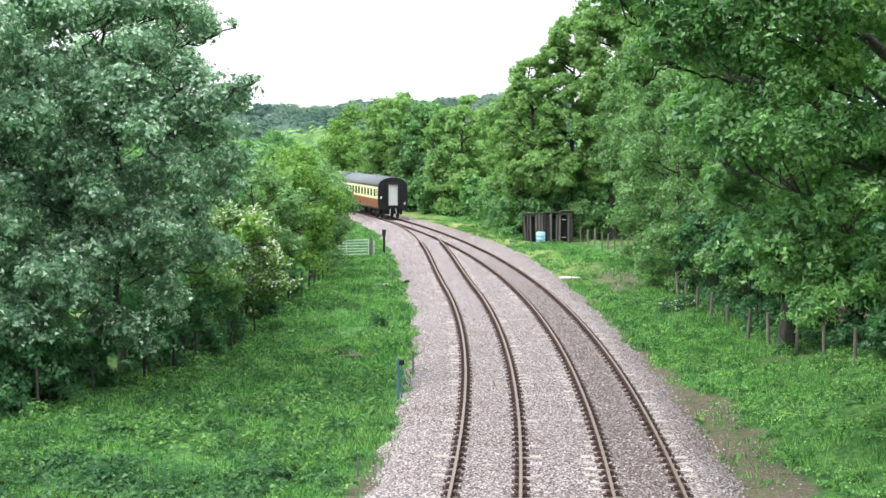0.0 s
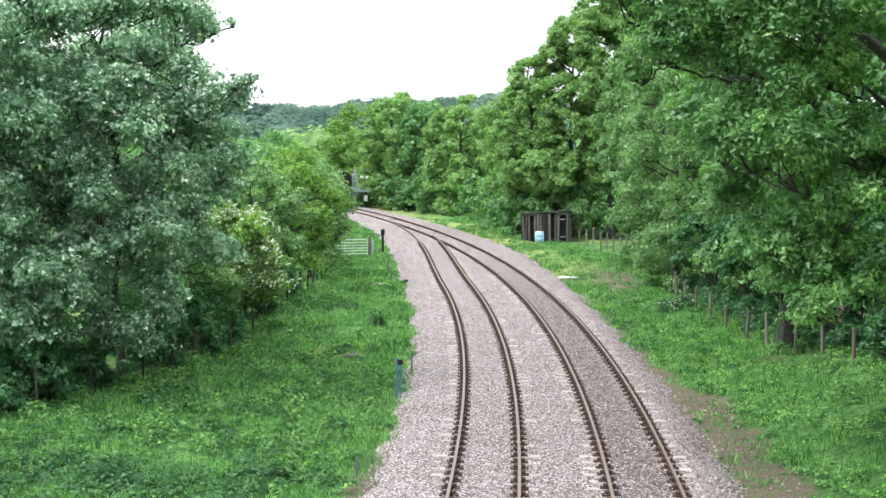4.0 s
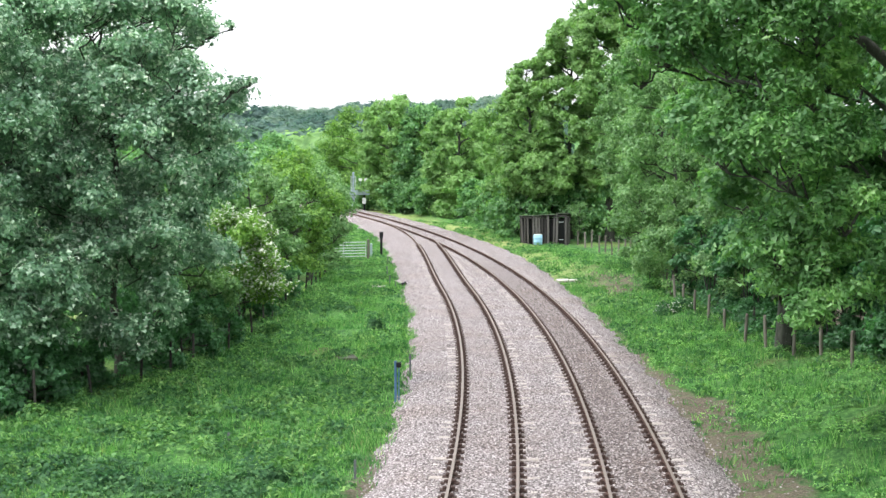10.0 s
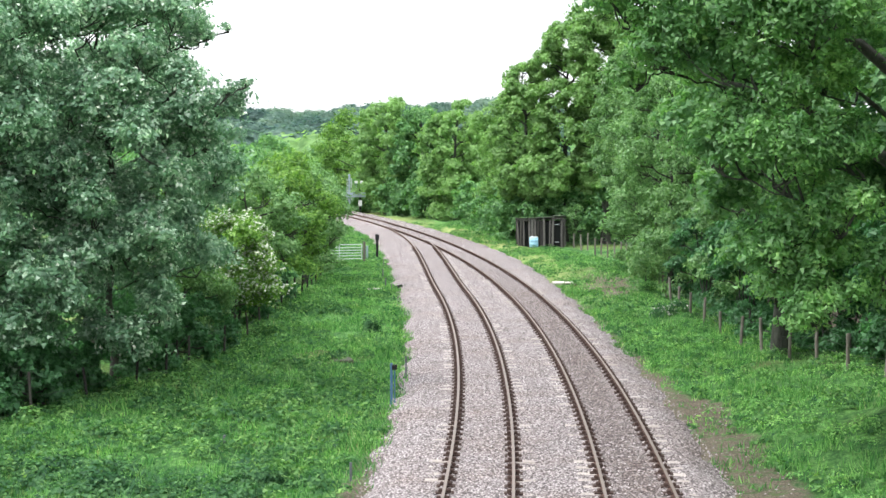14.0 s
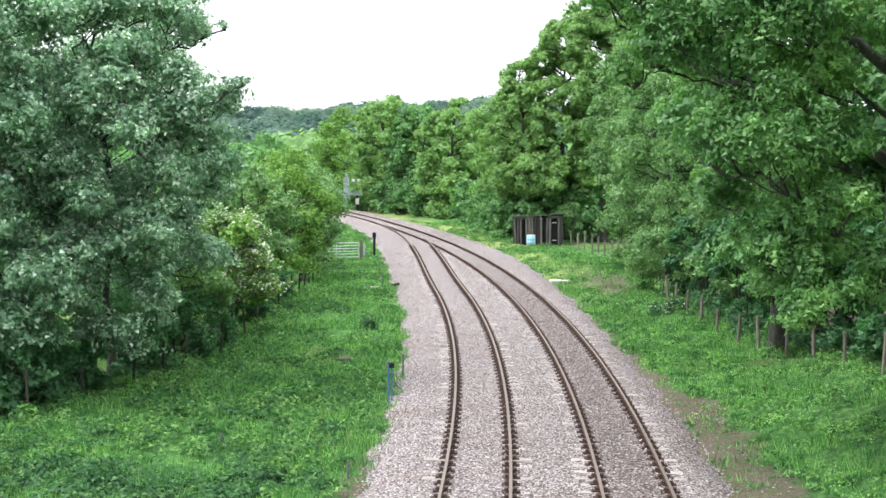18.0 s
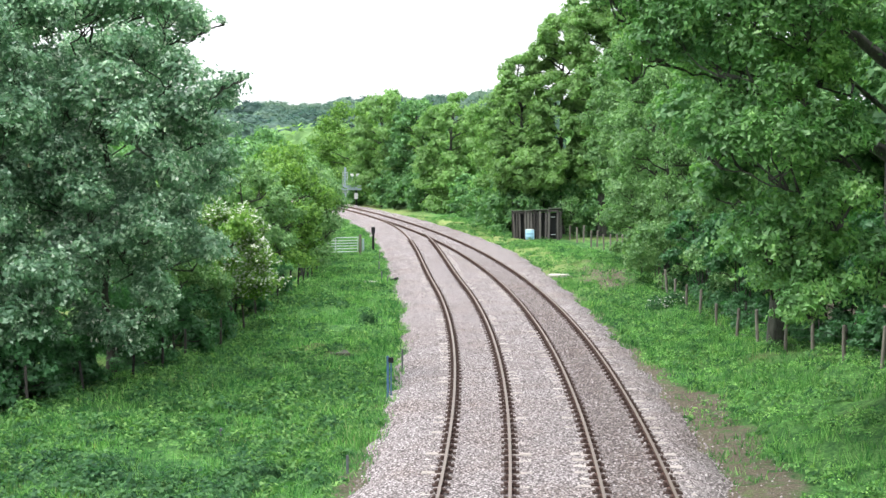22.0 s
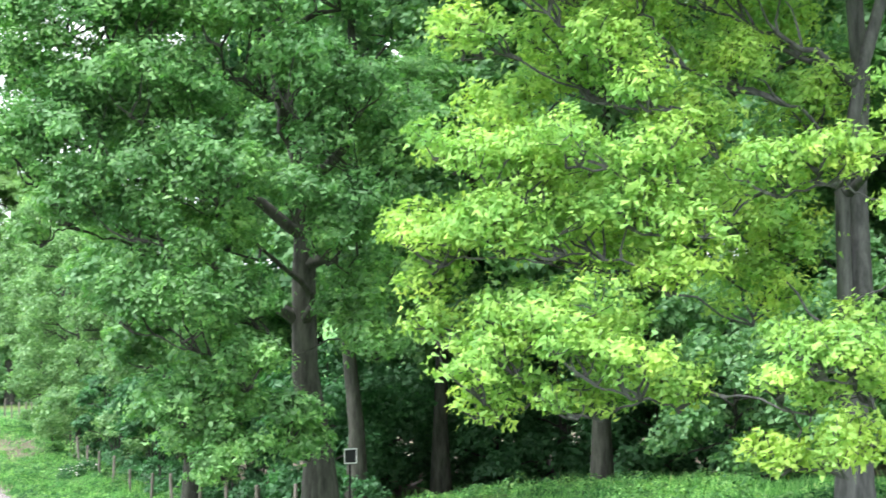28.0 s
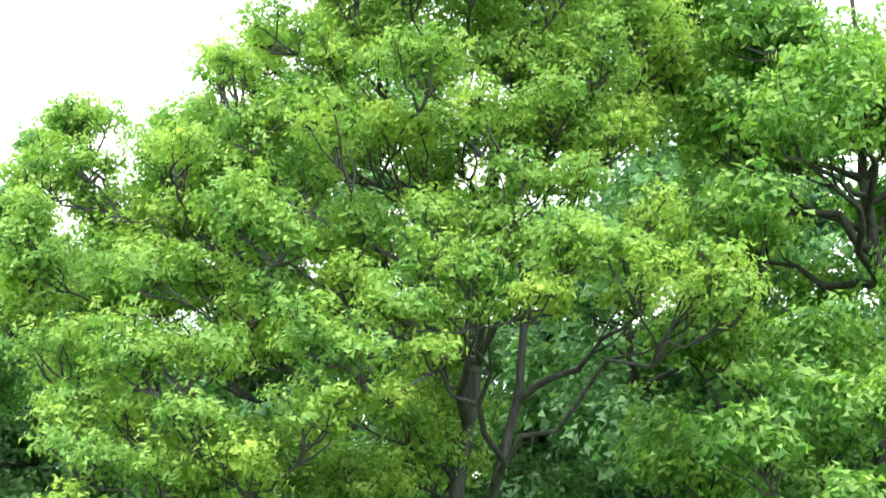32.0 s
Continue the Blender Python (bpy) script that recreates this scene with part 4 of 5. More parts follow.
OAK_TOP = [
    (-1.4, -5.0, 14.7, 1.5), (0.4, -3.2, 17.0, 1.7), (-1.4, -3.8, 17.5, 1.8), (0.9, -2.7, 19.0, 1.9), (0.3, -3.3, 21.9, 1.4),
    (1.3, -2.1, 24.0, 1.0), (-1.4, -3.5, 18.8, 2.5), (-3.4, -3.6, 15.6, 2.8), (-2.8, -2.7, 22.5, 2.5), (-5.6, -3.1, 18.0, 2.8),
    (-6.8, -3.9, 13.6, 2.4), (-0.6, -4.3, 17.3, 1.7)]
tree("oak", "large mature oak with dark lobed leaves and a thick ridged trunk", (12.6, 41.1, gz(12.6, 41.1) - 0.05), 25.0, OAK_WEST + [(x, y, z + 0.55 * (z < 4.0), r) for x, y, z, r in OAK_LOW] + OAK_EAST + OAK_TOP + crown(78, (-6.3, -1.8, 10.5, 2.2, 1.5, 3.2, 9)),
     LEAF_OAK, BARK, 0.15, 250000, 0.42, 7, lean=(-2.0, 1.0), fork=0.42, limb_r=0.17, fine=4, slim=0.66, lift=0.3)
tree("oak", "young-leaved oak in vivid yellow-green spring foliage", (17.6, 24.3, gz(17.6, 24.3) - 0.05), 21.0, BRIGHT_WEST + BRIGHT_EAST + BRIGHT_MID + BRIGHT_FILL + BRIGHT_TOP + BRIGHT_FAN + BRIGHT_CAP + crown(77, (-2.6, 1.8, 13.2, 5.6, 2.0, 6.8, 34), (-3.3, -3.9, 3.1, 1.6, 1.0, 0.9, 7), (-6.4, -1.5, 3.1, 2.1, 1.0, 0.8, 8), (0.8, -2.5, 18.3, 2.0, 1.6, 2.2, 8), (-5.6, 2.8, 15.8, 2.6, 1.4, 2.4, 8), (-2.9, 1.6, 18.8, 2.2, 1.2, 1.8, 6), (-1.6, -1.2, 20.6, 4.4, 2.6, 2.8, 14), (-3.6, 1.0, 7.0, 4.4, 1.6, 4.0, 22)),
     LEAF_BRIGHT, BARK_GREY, 0.13, 385000, 0.27, 8, lean=(1.0, 1.2), fork=0.5, stems=2, limb_r=0.18, lift=0.3, fine=6, splay=2.2, join=0.22, slim=0.66)

# wood behind the two oaks
for i, (x, y, h, r) in enumerate([(25, 39, 30, 4.8), (31, 32.5, 29, 5.4), (19.5, 50, 27, 4.2), (35, 24, 26, 5.0), (33, 41, 28, 5.0), (15.6, 47.2, 27.5, 3.2), (21.5, 42.0, 28, 4.0), (12.5, 57, 21, 4.6), (16.6, 60, 24, 4.4), (31.5, 49, 27, 5.0), (24.5, 47, 25, 4.4)]):
    planted("woodland_tree", "tall soft green tree rising behind a brighter oak", x, y, [(0, 0, h * 0.53, r, r, h * 0.5, 34)], 260 + i,
            leaf=LEAF_WOOD, leaf_size=0.25, leaves=42000, trunk_r=0.24, limb_r=0.09, fine=0, group="soft wood")
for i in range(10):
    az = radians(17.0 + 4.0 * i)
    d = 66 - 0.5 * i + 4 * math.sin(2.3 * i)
    planted("woodland_tree", "tall tree deep inside the wood, leaves darkened for shade", d * math.sin(az), d * math.cos(az), [(0, 0, 9.5 + 3.5 * (i > 2), 4.8, 3.0, 10.0 + 3.5 * (i > 2), 10)], 230 + i,
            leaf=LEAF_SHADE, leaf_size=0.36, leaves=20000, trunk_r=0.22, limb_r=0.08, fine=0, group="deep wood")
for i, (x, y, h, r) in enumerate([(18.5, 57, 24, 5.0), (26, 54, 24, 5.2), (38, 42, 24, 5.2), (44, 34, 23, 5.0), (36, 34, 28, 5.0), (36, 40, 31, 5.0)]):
    planted("woodland_tree", "tall woodland tree with a dense crown, green darkened for shade", x, y, [(0, 0, h * 0.56, r, r, h * 0.42, 14)], 150 + i,
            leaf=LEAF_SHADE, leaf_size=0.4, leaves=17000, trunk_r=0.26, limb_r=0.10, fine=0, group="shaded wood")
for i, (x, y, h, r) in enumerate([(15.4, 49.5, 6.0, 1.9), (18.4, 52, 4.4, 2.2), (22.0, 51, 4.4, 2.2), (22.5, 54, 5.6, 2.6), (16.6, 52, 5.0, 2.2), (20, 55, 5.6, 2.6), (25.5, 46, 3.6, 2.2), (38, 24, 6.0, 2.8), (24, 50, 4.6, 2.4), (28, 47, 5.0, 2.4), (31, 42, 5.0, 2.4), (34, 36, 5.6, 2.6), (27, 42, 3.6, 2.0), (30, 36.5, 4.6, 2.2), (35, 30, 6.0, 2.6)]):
    planted("holly", "dark evergreen understorey shrub, leaf colour darkened further for shade", x, y, [(0, 0, h * 0.42, r, r, h * 0.56, 10)], 170 + i,
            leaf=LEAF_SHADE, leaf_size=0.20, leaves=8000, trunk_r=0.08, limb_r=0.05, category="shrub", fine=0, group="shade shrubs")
for i, (x, y, h, r) in enumerate([(22.9, 37.0, 5.4, 2.3), (24.9, 33.8, 6.4, 2.5), (26.6, 30.4, 7.0, 2.6), (28.4, 27.0, 7.0, 2.6)]):
    planted("hazel", "soft green hazel bush inside the wood's edge", x, y, [(0, 0, h * 0.50, r, r, h * 0.50, 16)], 340 + i,
            leaf=LEAF_WOOD, leaf_size=0.17, leaves=14000, trunk_r=0.07, limb_r=0.05, category="shrub", fine=0, group="wood edge hazels")
planted("oak", "yellow-green oak with dark spreading boughs at the wood's edge", 25.5, 20.5,
        [(-0.6, 0, 14.0, 5.4, 4.6, 8.0, 36), (-1.6, -0.6, 4.6, 2.8, 2.4, 3.0, 10), (-4.6, -2.6, 9.6, 2.4, 1.5, 2.4, 10), (-2.2, 1.0, 19.4, 3.6, 2.6, 3.0, 14)], 190, leaf=LEAF_OLIVE, bark=BARK, leaf_size=0.19, slim=0.75, leaves=125000, trunk_r=0.32, limb_r=0.11, fine=2)


# ---- distant hills: clumps of trees, one object of many crowns ----
def far_woods(name, label, spots, leaf, size, seed):
    rng = np.random.default_rng(seed)
    vs, fs, at = [], [], 0
    for x, y, r, n in spots:
        z = gz(x, y)
        d = rng.normal(size=(n, 3))
        d /= np.linalg.norm(d, axis=1)[:, None]
        c = d * r * rng.uniform(0.86, 1.0, (n, 1)) * np.array([1, 1, 0.85]) + np.array([x, y, z + r * 0.75])
        nrm = d + np.array([0, 0, 0.5]) + rng.normal(size=(n, 3)) * 0.3
        v, f = leaf_arrays(c, nrm, size * rng.uniform(0.6, 1.4, n), rng, 3)
        vs.append(v)
        fs.append(f + at)
        at += len(v)
        a, b = np.meshgrid(np.linspace(0, 2 * np.pi, 9)[:-1], np.linspace(-1.2, 1.5, 6))
        k = r * rng.uniform(0.72, 0.92, a.shape)
        v = np.stack([x + k * np.cos(b) * np.cos(a), y + k * np.cos(b) * np.sin(a), z + r * 0.75 + 0.85 * k * np.sin(b)], -1).reshape(-1, 3)
        i, j = [q.ravel() for q in np.meshgrid(np.arange(5), np.arange(8), indexing="ij")]
        p, q = i * 8 + j, i * 8 + (j + 1) % 8
        vs.append(v)
        fs.append(np.concatenate([np.stack([p, q, q + 8], 1), np.stack([p, q + 8, p + 8], 1)]) + at)
        at += len(v)
    ob = new(name, mesh_from(name, np.concatenate(vs), np.concatenate(fs), leaf))
    return tagged(ob, label, "woodland", kind="stuff")


rng = np.random.default_rng(5)
hill = [[], [], []]
for i in range(290):
    y = 430 + 950 * rng.random() ** 0.8
    q = rng.uniform(-0.17, 0.07) if i % 5 else rng.uniform(-0.33, 0.25)
    dark = math.sin(q * 60 + 2.6) * math.sin(y / 70) + rng.normal(0, 0.45)
    k = 2 if dark > 0.35 and 600 < y < 1050 else 1 if dark < -0.35 or y > 1150 else 0
    hill[k].append((q * y, y, rng.uniform(3.0, 8.0) + y / 230, 380))
far_woods("distant_woodland", "wooded hills on the horizon, haze in their blue-green leaf colour", hill[0], LEAF_FAR, 2.1, 6)
far_woods("distant_woodland", "paler trees among the wooded hills, haze in their leaf colour", hill[1], LEAF_FAR_PALE, 2.1, 7)
far_woods("distant_woodland", "darker trees among the wooded hills, haze in their leaf colour", hill[2], LEAF_FAR_DARK, 2.1, 8)
spots = [(rng.uniform(-0.16, 0.07) * y, y, rng.uniform(4.0, 7.6), 150) for y in rng.uniform(225, 430, 170)]
far_woods("valley_woodland", "green hedgerow trees in the valley beyond the curve", spots, LEAF_ASH, 1.1, 9)


# ---- train ----
def arc_table():
    ys = np.arange(100.0, 520.0, 0.25)
    xs = right_track(ys)
    return ys, np.concatenate([[0], np.cumsum(np.hypot(np.diff(xs), np.diff(ys)))])


ARC_Y, ARC_S = arc_table()


def on_track(s):
    """Place and heading on the main track at s metres along it."""
    y = float(np.interp(s, ARC_S, ARC_Y))
    return float(right_track(y)), y


def coach_section(z0, z1, n=8):
    """Half-widths up the side of a coach, from z0 to z1, with the tumblehome."""
    zs = np.linspace(z0, z1, n)
    return [(1.40 - 0.10 * ((1.9 - z) / 0.9) ** 2 if z < 1.9 else 1.40 - 0.06 * ((z - 1.9) / 1.2) ** 2, z) for z in zs]


def sweep(bm, pts, y0, y1, close=False):
    """A sheet or a solid from a cross-section (x, z) along y."""
    a = [bm.verts.new((x, y0, z)) for x, z in pts]
    b = [bm.verts.new((x, y1, z)) for x, z in pts]
    k = len(pts)
    for i in range(k if close else k - 1):
        j = (i + 1) % k
        bm.faces.new((a[i], a[j], b[j], b[i]))
    if close:
        bm.faces.new(a[::-1])
        bm.faces.new(b)
    return bm


def coach(label):
    """A railway coach, 19.6 m long; its near end faces -y, its origin lies on the rails at mid length."""
    L = 9.8
    t = thing("railway_coach", Matrix(), label, "train coach", "train")
    side = coach_section(1.0, 3.05)
    for z0, z1, mat, name, lab in ((1.0, 1.86, CRIMSON, "lower_panel", "crimson lower side panels"), (1.86, 3.02, CREAM, "upper_panel", "cream upper side panels")):
        ring = coach_section(z0, z1)
        part(name, sweep(bmesh.new(), [(x, z) for x, z in ring] + [(-x, z) for x, z in ring[::-1]], -L + 0.06, L - 0.06, True), mat, t, lab)
    arch = [(1.42 * math.cos(a), 3.02 + 0.86 * math.sin(a)) for a in np.linspace(0, math.pi, 15)]
    roof = part("roof", sweep(bmesh.new(), arch, -L - 0.02, L + 0.02, True), ROOF_GREY, t, "grey curved roof", True)
    bm = bmesh.new()
    for y in np.arange(-8.4, 8.5, 2.1):
        rod(bm, (0.35, y, 3.84), (0.35, y, 3.95), 0.10, 0.07)
    part("roof_vents", bm, ROOF_GREY, roof)
    for e in (-1, 1):
        bm = bmesh.new()
        up = [(1.40 * math.cos(a), 3.02 + 0.84 * math.sin(a)) for a in np.linspace(0.05, math.pi - 0.05, 11)]
        ring = [(x, z) for x, z in side] + up + [(-x, z) for x, z in side[::-1]]
        sweep(bm, [(x * 1.012, z) for x, z in ring], e * L - 0.07, e * L + 0.07, True)
        end = part("end_wall", bm, BLACK, t, "black painted coach end")
        bm = bmesh.new()
        for x in (-0.52, 0.52):
            box(bm, x, e * (L + 0.17), 2.25, 0.14, 0.34, 2.1, 0.03)
        box(bm, 0, e * (L + 0.17), 3.30, 1.18, 0.34, 0.14, 0.03)
        part("gangway", bm, BLACK, end)
        part("gangway_board", box(bmesh.new(), 0, e * (L + 0.10), 2.25, 0.92, 0.06, 1.98, 0.02), WHITE, end, "pale grey gangway door")
        bm = bmesh.new()
        for x in (-0.86, 0.86):
            rod(bm, (x, e * L, 1.06), (x, e * (L + 0.48), 1.06), 0.09)
            rod(bm, (x, e * (L + 0.48), 1.06), (x, e * (L + 0.53), 1.06), 0.22, n=12)
        box(bm, 0, e * (L + 0.02), 1.02, 2.4, 0.12, 0.36, 0.02)
        box(bm, 0, e * (L - 0.25), 0.72, 1.9, 0.3, 0.45, 0.04)
        part("buffers", bm, UNDER, end)
        bm = bmesh.new()
        box(bm, e * 1.12, e * (L + 0.07), 2.0, 0.14, 0.10, 0.22, 0.02)
        box(bm, -e * 1.12, e * (L + 0.07), 1.45, 0.16, 0.12, 0.24, 0.02)
        part("tail_lamp", bm, WHITE, end, "white tail lamps")
        bm = bmesh.new()
        rod(bm, (0.25, e * (L + 0.1), 0.95), (0.32, e * (L + 0.3), 0.45), 0.035)
        rod(bm, (-0.25, e * (L + 0.1), 0.95), (-0.32, e * (L + 0.3), 0.45), 0.035)
        part("hose", bm, GALV, end)
    for sx in (-1, 1):
        for y in np.arange(-8.2, 8.3, 1.64):
            w = part("window", box(bmesh.new(), sx * 1.385, y, 2.42, 0.05, 1.10, 0.76, 0.02), CREAM, t)
            part("pane", box(bmesh.new(), sx * 1.395, y, 2.42, 0.05, 0.98, 0.68), GLASS_DARK, w)
        for y in (-9.35, 0.0, 9.35):
            d = part("door", box(bmesh.new(), sx * 1.385, y, 2.42, 0.05, 0.66, 1.08, 0.015), CREAM, t, "narrow coach door, cream above the waist")
            part("door_foot", box(bmesh.new(), sx * 1.365, y, 1.46, 0.07, 0.66, 0.80, 0.015), CRIMSON, d, "crimson lower door panel")
            part("door_pane", box(bmesh.new(), sx * 1.398, y, 2.46, 0.05, 0.46, 0.66), GLASS_DARK, d)
    bm = bmesh.new()
    box(bm, 0, 0, 0.92, 2.5, 19.4, 0.16)
    box(bm, 0, 0.8, 0.6, 2.2, 3.0, 0.5, 0.05)
    box(bm, 0, -2.6, 0.62, 1.8, 1.6, 0.45, 0.05)
    part("underframe", bm, UNDER, t)
    for y in (-7.1, 7.1):
        bm = bmesh.new()
        for x in (-1.0, 1.0):
            box(bm, x, y, 0.62, 0.10, 3.3, 0.26, 0.03)
            for q in (-1.3, 1.3):
                box(bm, x * 1.06, y + q, 0.5, 0.14, 0.34, 0.34, 0.03)
        box(bm, 0, y, 0.6, 2.0, 0.5, 0.3, 0.03)
        bogie = part("bogie", bm, UNDER, t)
        for q in (-1.3, 1.3):
            bm = bmesh.new()
            for x in (-0.75, 0.75):
                rod(bm, (x - 0.065, y + q, 0.46), (x + 0.065, y + q, 0.46), 0.457, n=20)
            rod(bm, (-0.75, y + q, 0.46), (0.75, y + q, 0.46), 0.08)
            part("wheelset", bm, UNDER, bogie)
    return t


first_coach = coach("crimson and cream railway coach with a black end wall")
coaches = [first_coach] + [copy_thing(first_coach, pose(0, 400, 0)) for _ in range(2)]

# ---- fences ----
WIRE = plain("fence_wire", (0.10, 0.10, 0.095), 0.6, 0.6, 20.0, 0.2, 0.0)


def post_mesh(h, r, wood):
    rng = np.random.default_rng(1)
    path = [((rng.normal(0, 0.006), rng.normal(0, 0.006), z), r * k) for z, k in ((-0.4, 1.05), (0.0, 1.0), (h * 0.5, 0.97), (h - 0.03, 0.94), (h, 0.75), (h + 0.01, 0.05))]
    v, f = tubes(path and [path], 7)
    return mesh_from("post", v, f, wood)


POST, DARK_POST = post_mesh(1.15, 0.065, POST_WOOD), post_mesh(1.15, 0.045, POST_DARK)


def fence(name, label, line, gap, seed, post=POST):
    rng = np.random.default_rng(seed)
    t = tagged(new(name), label, "fence")
    pts = np.array(line, float)
    seg = np.concatenate([[0], np.cumsum(np.hypot(*np.diff(pts, axis=0).T))])
    s, heads = 0.0, []
    while s < seg[-1]:
        x, y = np.interp(s, seg, pts[:, 0]), np.interp(s, seg, pts[:, 1])
        z = gz(x, y)
        child("post", post, t, pose(x, y, z, rng.normal(0, 2.2), rng.normal(0, 2.2), rng.uniform(0, 360)) @ Matrix.Diagonal((1, 1, rng.uniform(0.9, 1.12), 1)))
        heads.append(np.array([x, y, z]))
        s += gap * rng.uniform(0.9, 1.1)
    for h in (0.25, 0.5, 0.78, 1.05):
        v, f = tubes([[(p + np.array([0, 0, h]), 0.003) for p in heads]], 4)
        child("wire", mesh_from("wire", v, f, WIRE), t)
    return t


fence("left_fence", "weathered post and wire fence along a hedge", [(-13.2, 40), (-11.3, 46), (-9.4, 50.5), (-8.2, 58), (-7.6, 68), (-7.0, 85), (-6.7, 97)], 2.6, 4, DARK_POST)
fence("shed_fence", "old leaning post and wire fence beside a shed", [(10.6, 121.5), (11.6, 115), (12.6, 106), (12.8, 94)], 2.1, 6)
fence("right_fence", "leaning post and wire fence before a wood", [(12.6, 92), (11.4, 76), (11.7, 66), (12.2, 59), (13.0, 52), (13.6, 47)], 3.0, 5)


# ---- trackside things ----
def gate(x0, y0, x1, y1):
    a, b = Vector((x0, y0)), Vector((x1, y1))
    m = pose(x0, y0, gz(x0, y0), 0, 0, math.degrees(math.atan2(y1 - y0, x1 - x0)))
    w = (b - a).length
    t = thing("field_gate", m, "galvanised tubular field gate across a grass track", "gate")
    for i, z in enumerate((0.18, 0.38, 0.56, 0.74, 0.92, 1.12)):
        part("bar", rod(bmesh.new(), (0.05, 0, z), (w - 0.05, 0, z), 0.024), GALV, t)
    for x in (0.05, w * 0.5, w - 0.05):
        part("upright", rod(bmesh.new(), (x, 0, 0.12), (x, 0, 1.16), 0.026), GALV, t)
    part("brace", rod(bmesh.new(), (0.05, 0.03, 0.2), (w * 0.5, 0.03, 1.1), 0.022), GALV, t)
    for x in (-0.12, w + 0.12):
        part("gatepost", box(bmesh.new(), x, 0, 0.55, 0.16, 0.16, 1.5, 0.02), POST_WOOD, t, "squared timber gatepost")
    return t


gate(-7.9, 104.0, -4.9, 105.0)


def marker(name, label, x, y, h, w, mat, head=None):
    t = thing(name, pose(x, y, gz(x, y)), label, "post")
    part("shaft", box(bmesh.new(), 0, 0, h / 2 - 0.15, w, w, h + 0.3, 0.012), mat, t)
    if head:
        part("cap", box(bmesh.new(), *head[:3], *head[3:6], 0.015), BLACK, t)
    return t


marker("marker_post", "black trackside marker post on the ballast edge", -4.05, 108.5, 1.55, 0.16, BLACK, (0, 0, 1.5, 0.26, 0.2, 0.4))
marker("gate_stub", "grey steel stub post beside the gate", -4.7, 107.5, 0.95, 0.14, STEEL_GREY)
blue = marker("blue_post", "faded blue steel post beside the ballast", -1.35, 47.6, 1.30, 0.075, BLUE, (0.10, -0.04, 1.18, 0.16, 0.10, 0.16))
part("conduit", rod(bmesh.new(), (0.10, -0.02, -0.1), (0.10, -0.02, 1.15), 0.02), BLUE, blue)
for x, y, h in ((-1.0, 52.5, 0.85), (-3.35, 101, 0.55), (-3.1, 92, 0.65), (-2.75, 86, 0.6), (-2.4, 85, 0.4), (-2.0, 36.8, 0.45), (-5.6, 41.5, 0.35)):
    marker("peg", "short grey peg at the grass edge", x, y, h, 0.06, PEG)


def slab(x, y, sx, sy, turn, label, material=SLAB):
    t = thing("concrete_slab", pose(x, y, gz(x, y) + (0.05 if material is SLAB else -0.05), 0, 0, turn), label, "slab")
    part("slab_body", box(bmesh.new(), 0, 0, 0.02, sx, sy, 0.14, 0.02), material, t)


slab(-3.3, 85.2, 0.85, 0.5, 4, "pale concrete slab lying in the grass")
slab(7.15, 88.3, 1.15, 0.9, 8, "pale concrete slab at the foot of a bank")
slab(-3.4, 57.0, 0.7, 0.9, 12, "mossy concrete cover sunk in grass", MOSSY)
dark = thing("drain_stub", pose(-2.05, 85.6, -0.28, 0, 75, 20), "short black drain pipe lying on ballast", "pipe")
part("pipe_wall", rod(bmesh.new(), (0, 0, -0.22), (0, 0, 0.22), 0.08, n=12), BLACK, dark)


def shed(x, y, turn):
    t = thing("timber_shed", pose(x, y, gz(x, y), 0, 0, turn), "dark weathered shed of upright timbers with a felt roof", "shed")
    rng = np.random.default_rng(2)
    w, d, h = 3.6, 2.2, 2.2
    # black box added inside the walls as painted shade behind the timber gaps
    part("back_lining", box(bmesh.new(), 0, 0.1, h / 2 - 0.05, w - 0.3, d - 0.5, h - 0.2), BLACK, t, "black inner box for the shade between the timbers")
    for side, n, length in (("front", 16, w), ("left", 9, d), ("right", 9, d), ("back", 14, w)):
        for i in range(n):
            u = -length / 2 + (i + 0.5) * length / n
            hh = h + rng.uniform(-0.10, 0.10) + 0.16 * (u / length + 0.5) * (side == "front") - (0.25 if side == "back" else 0)
            px, py = {"front": (u, -d / 2), "back": (u, d / 2), "left": (-w / 2, u), "right": (w / 2, u)}[side]
            if side == "front" and i in (3, 10, 13, 14):
                continue
            sz = (length / n * rng.uniform(0.55, 0.8), 0.10, hh)
            turn90 = pose(0, 0, 0, 0, 0, 90 if side in ("left", "right") else 0) @ pose(0, 0, 0, rng.normal(0, 0.8), rng.normal(0, 1.2), 0)
            part("timber", box(bmesh.new(), px, py + rng.uniform(-0.04, 0.04), hh / 2, *sz, 0.015, turn90), SHED_WOOD, t)
    for a, b, z in ((-w / 2, -w / 2 + 1.0, h - 0.04), (w / 2 - 0.9, w / 2, h + 0.12)):
        part("lintel", box(bmesh.new(), (a + b) / 2, -d / 2 - 0.08, z, b - a, 0.08, 0.12, 0.01), SHED_WOOD, t)
    for a, b, z, tilt in ((-w / 2 - 0.15, -0.2, h + 0.0, 1.5), (-0.25, w / 2 - 0.7, h + 0.08, 2.0), (w / 2 - 0.8, w / 2 + 0.12, h + 0.2, 1.0)):
        part("roof_sheet", box(bmesh.new(), (a + b) / 2, 0, z, b - a, d + 0.3, 0.06, 0.02, pose(0, 0, 0, -6, -tilt, 0)), NETTING, t, "mossy felt roof sheet")
    part("hinge", box(bmesh.new(), w / 2 - 0.45, -d / 2 - 0.06, h - 0.35, 0.35, 0.02, 0.05), GALV, t)
    part("hinge", box(bmesh.new(), w / 2 - 0.45, -d / 2 - 0.06, 0.5, 0.35, 0.02, 0.05), GALV, t)
    return t


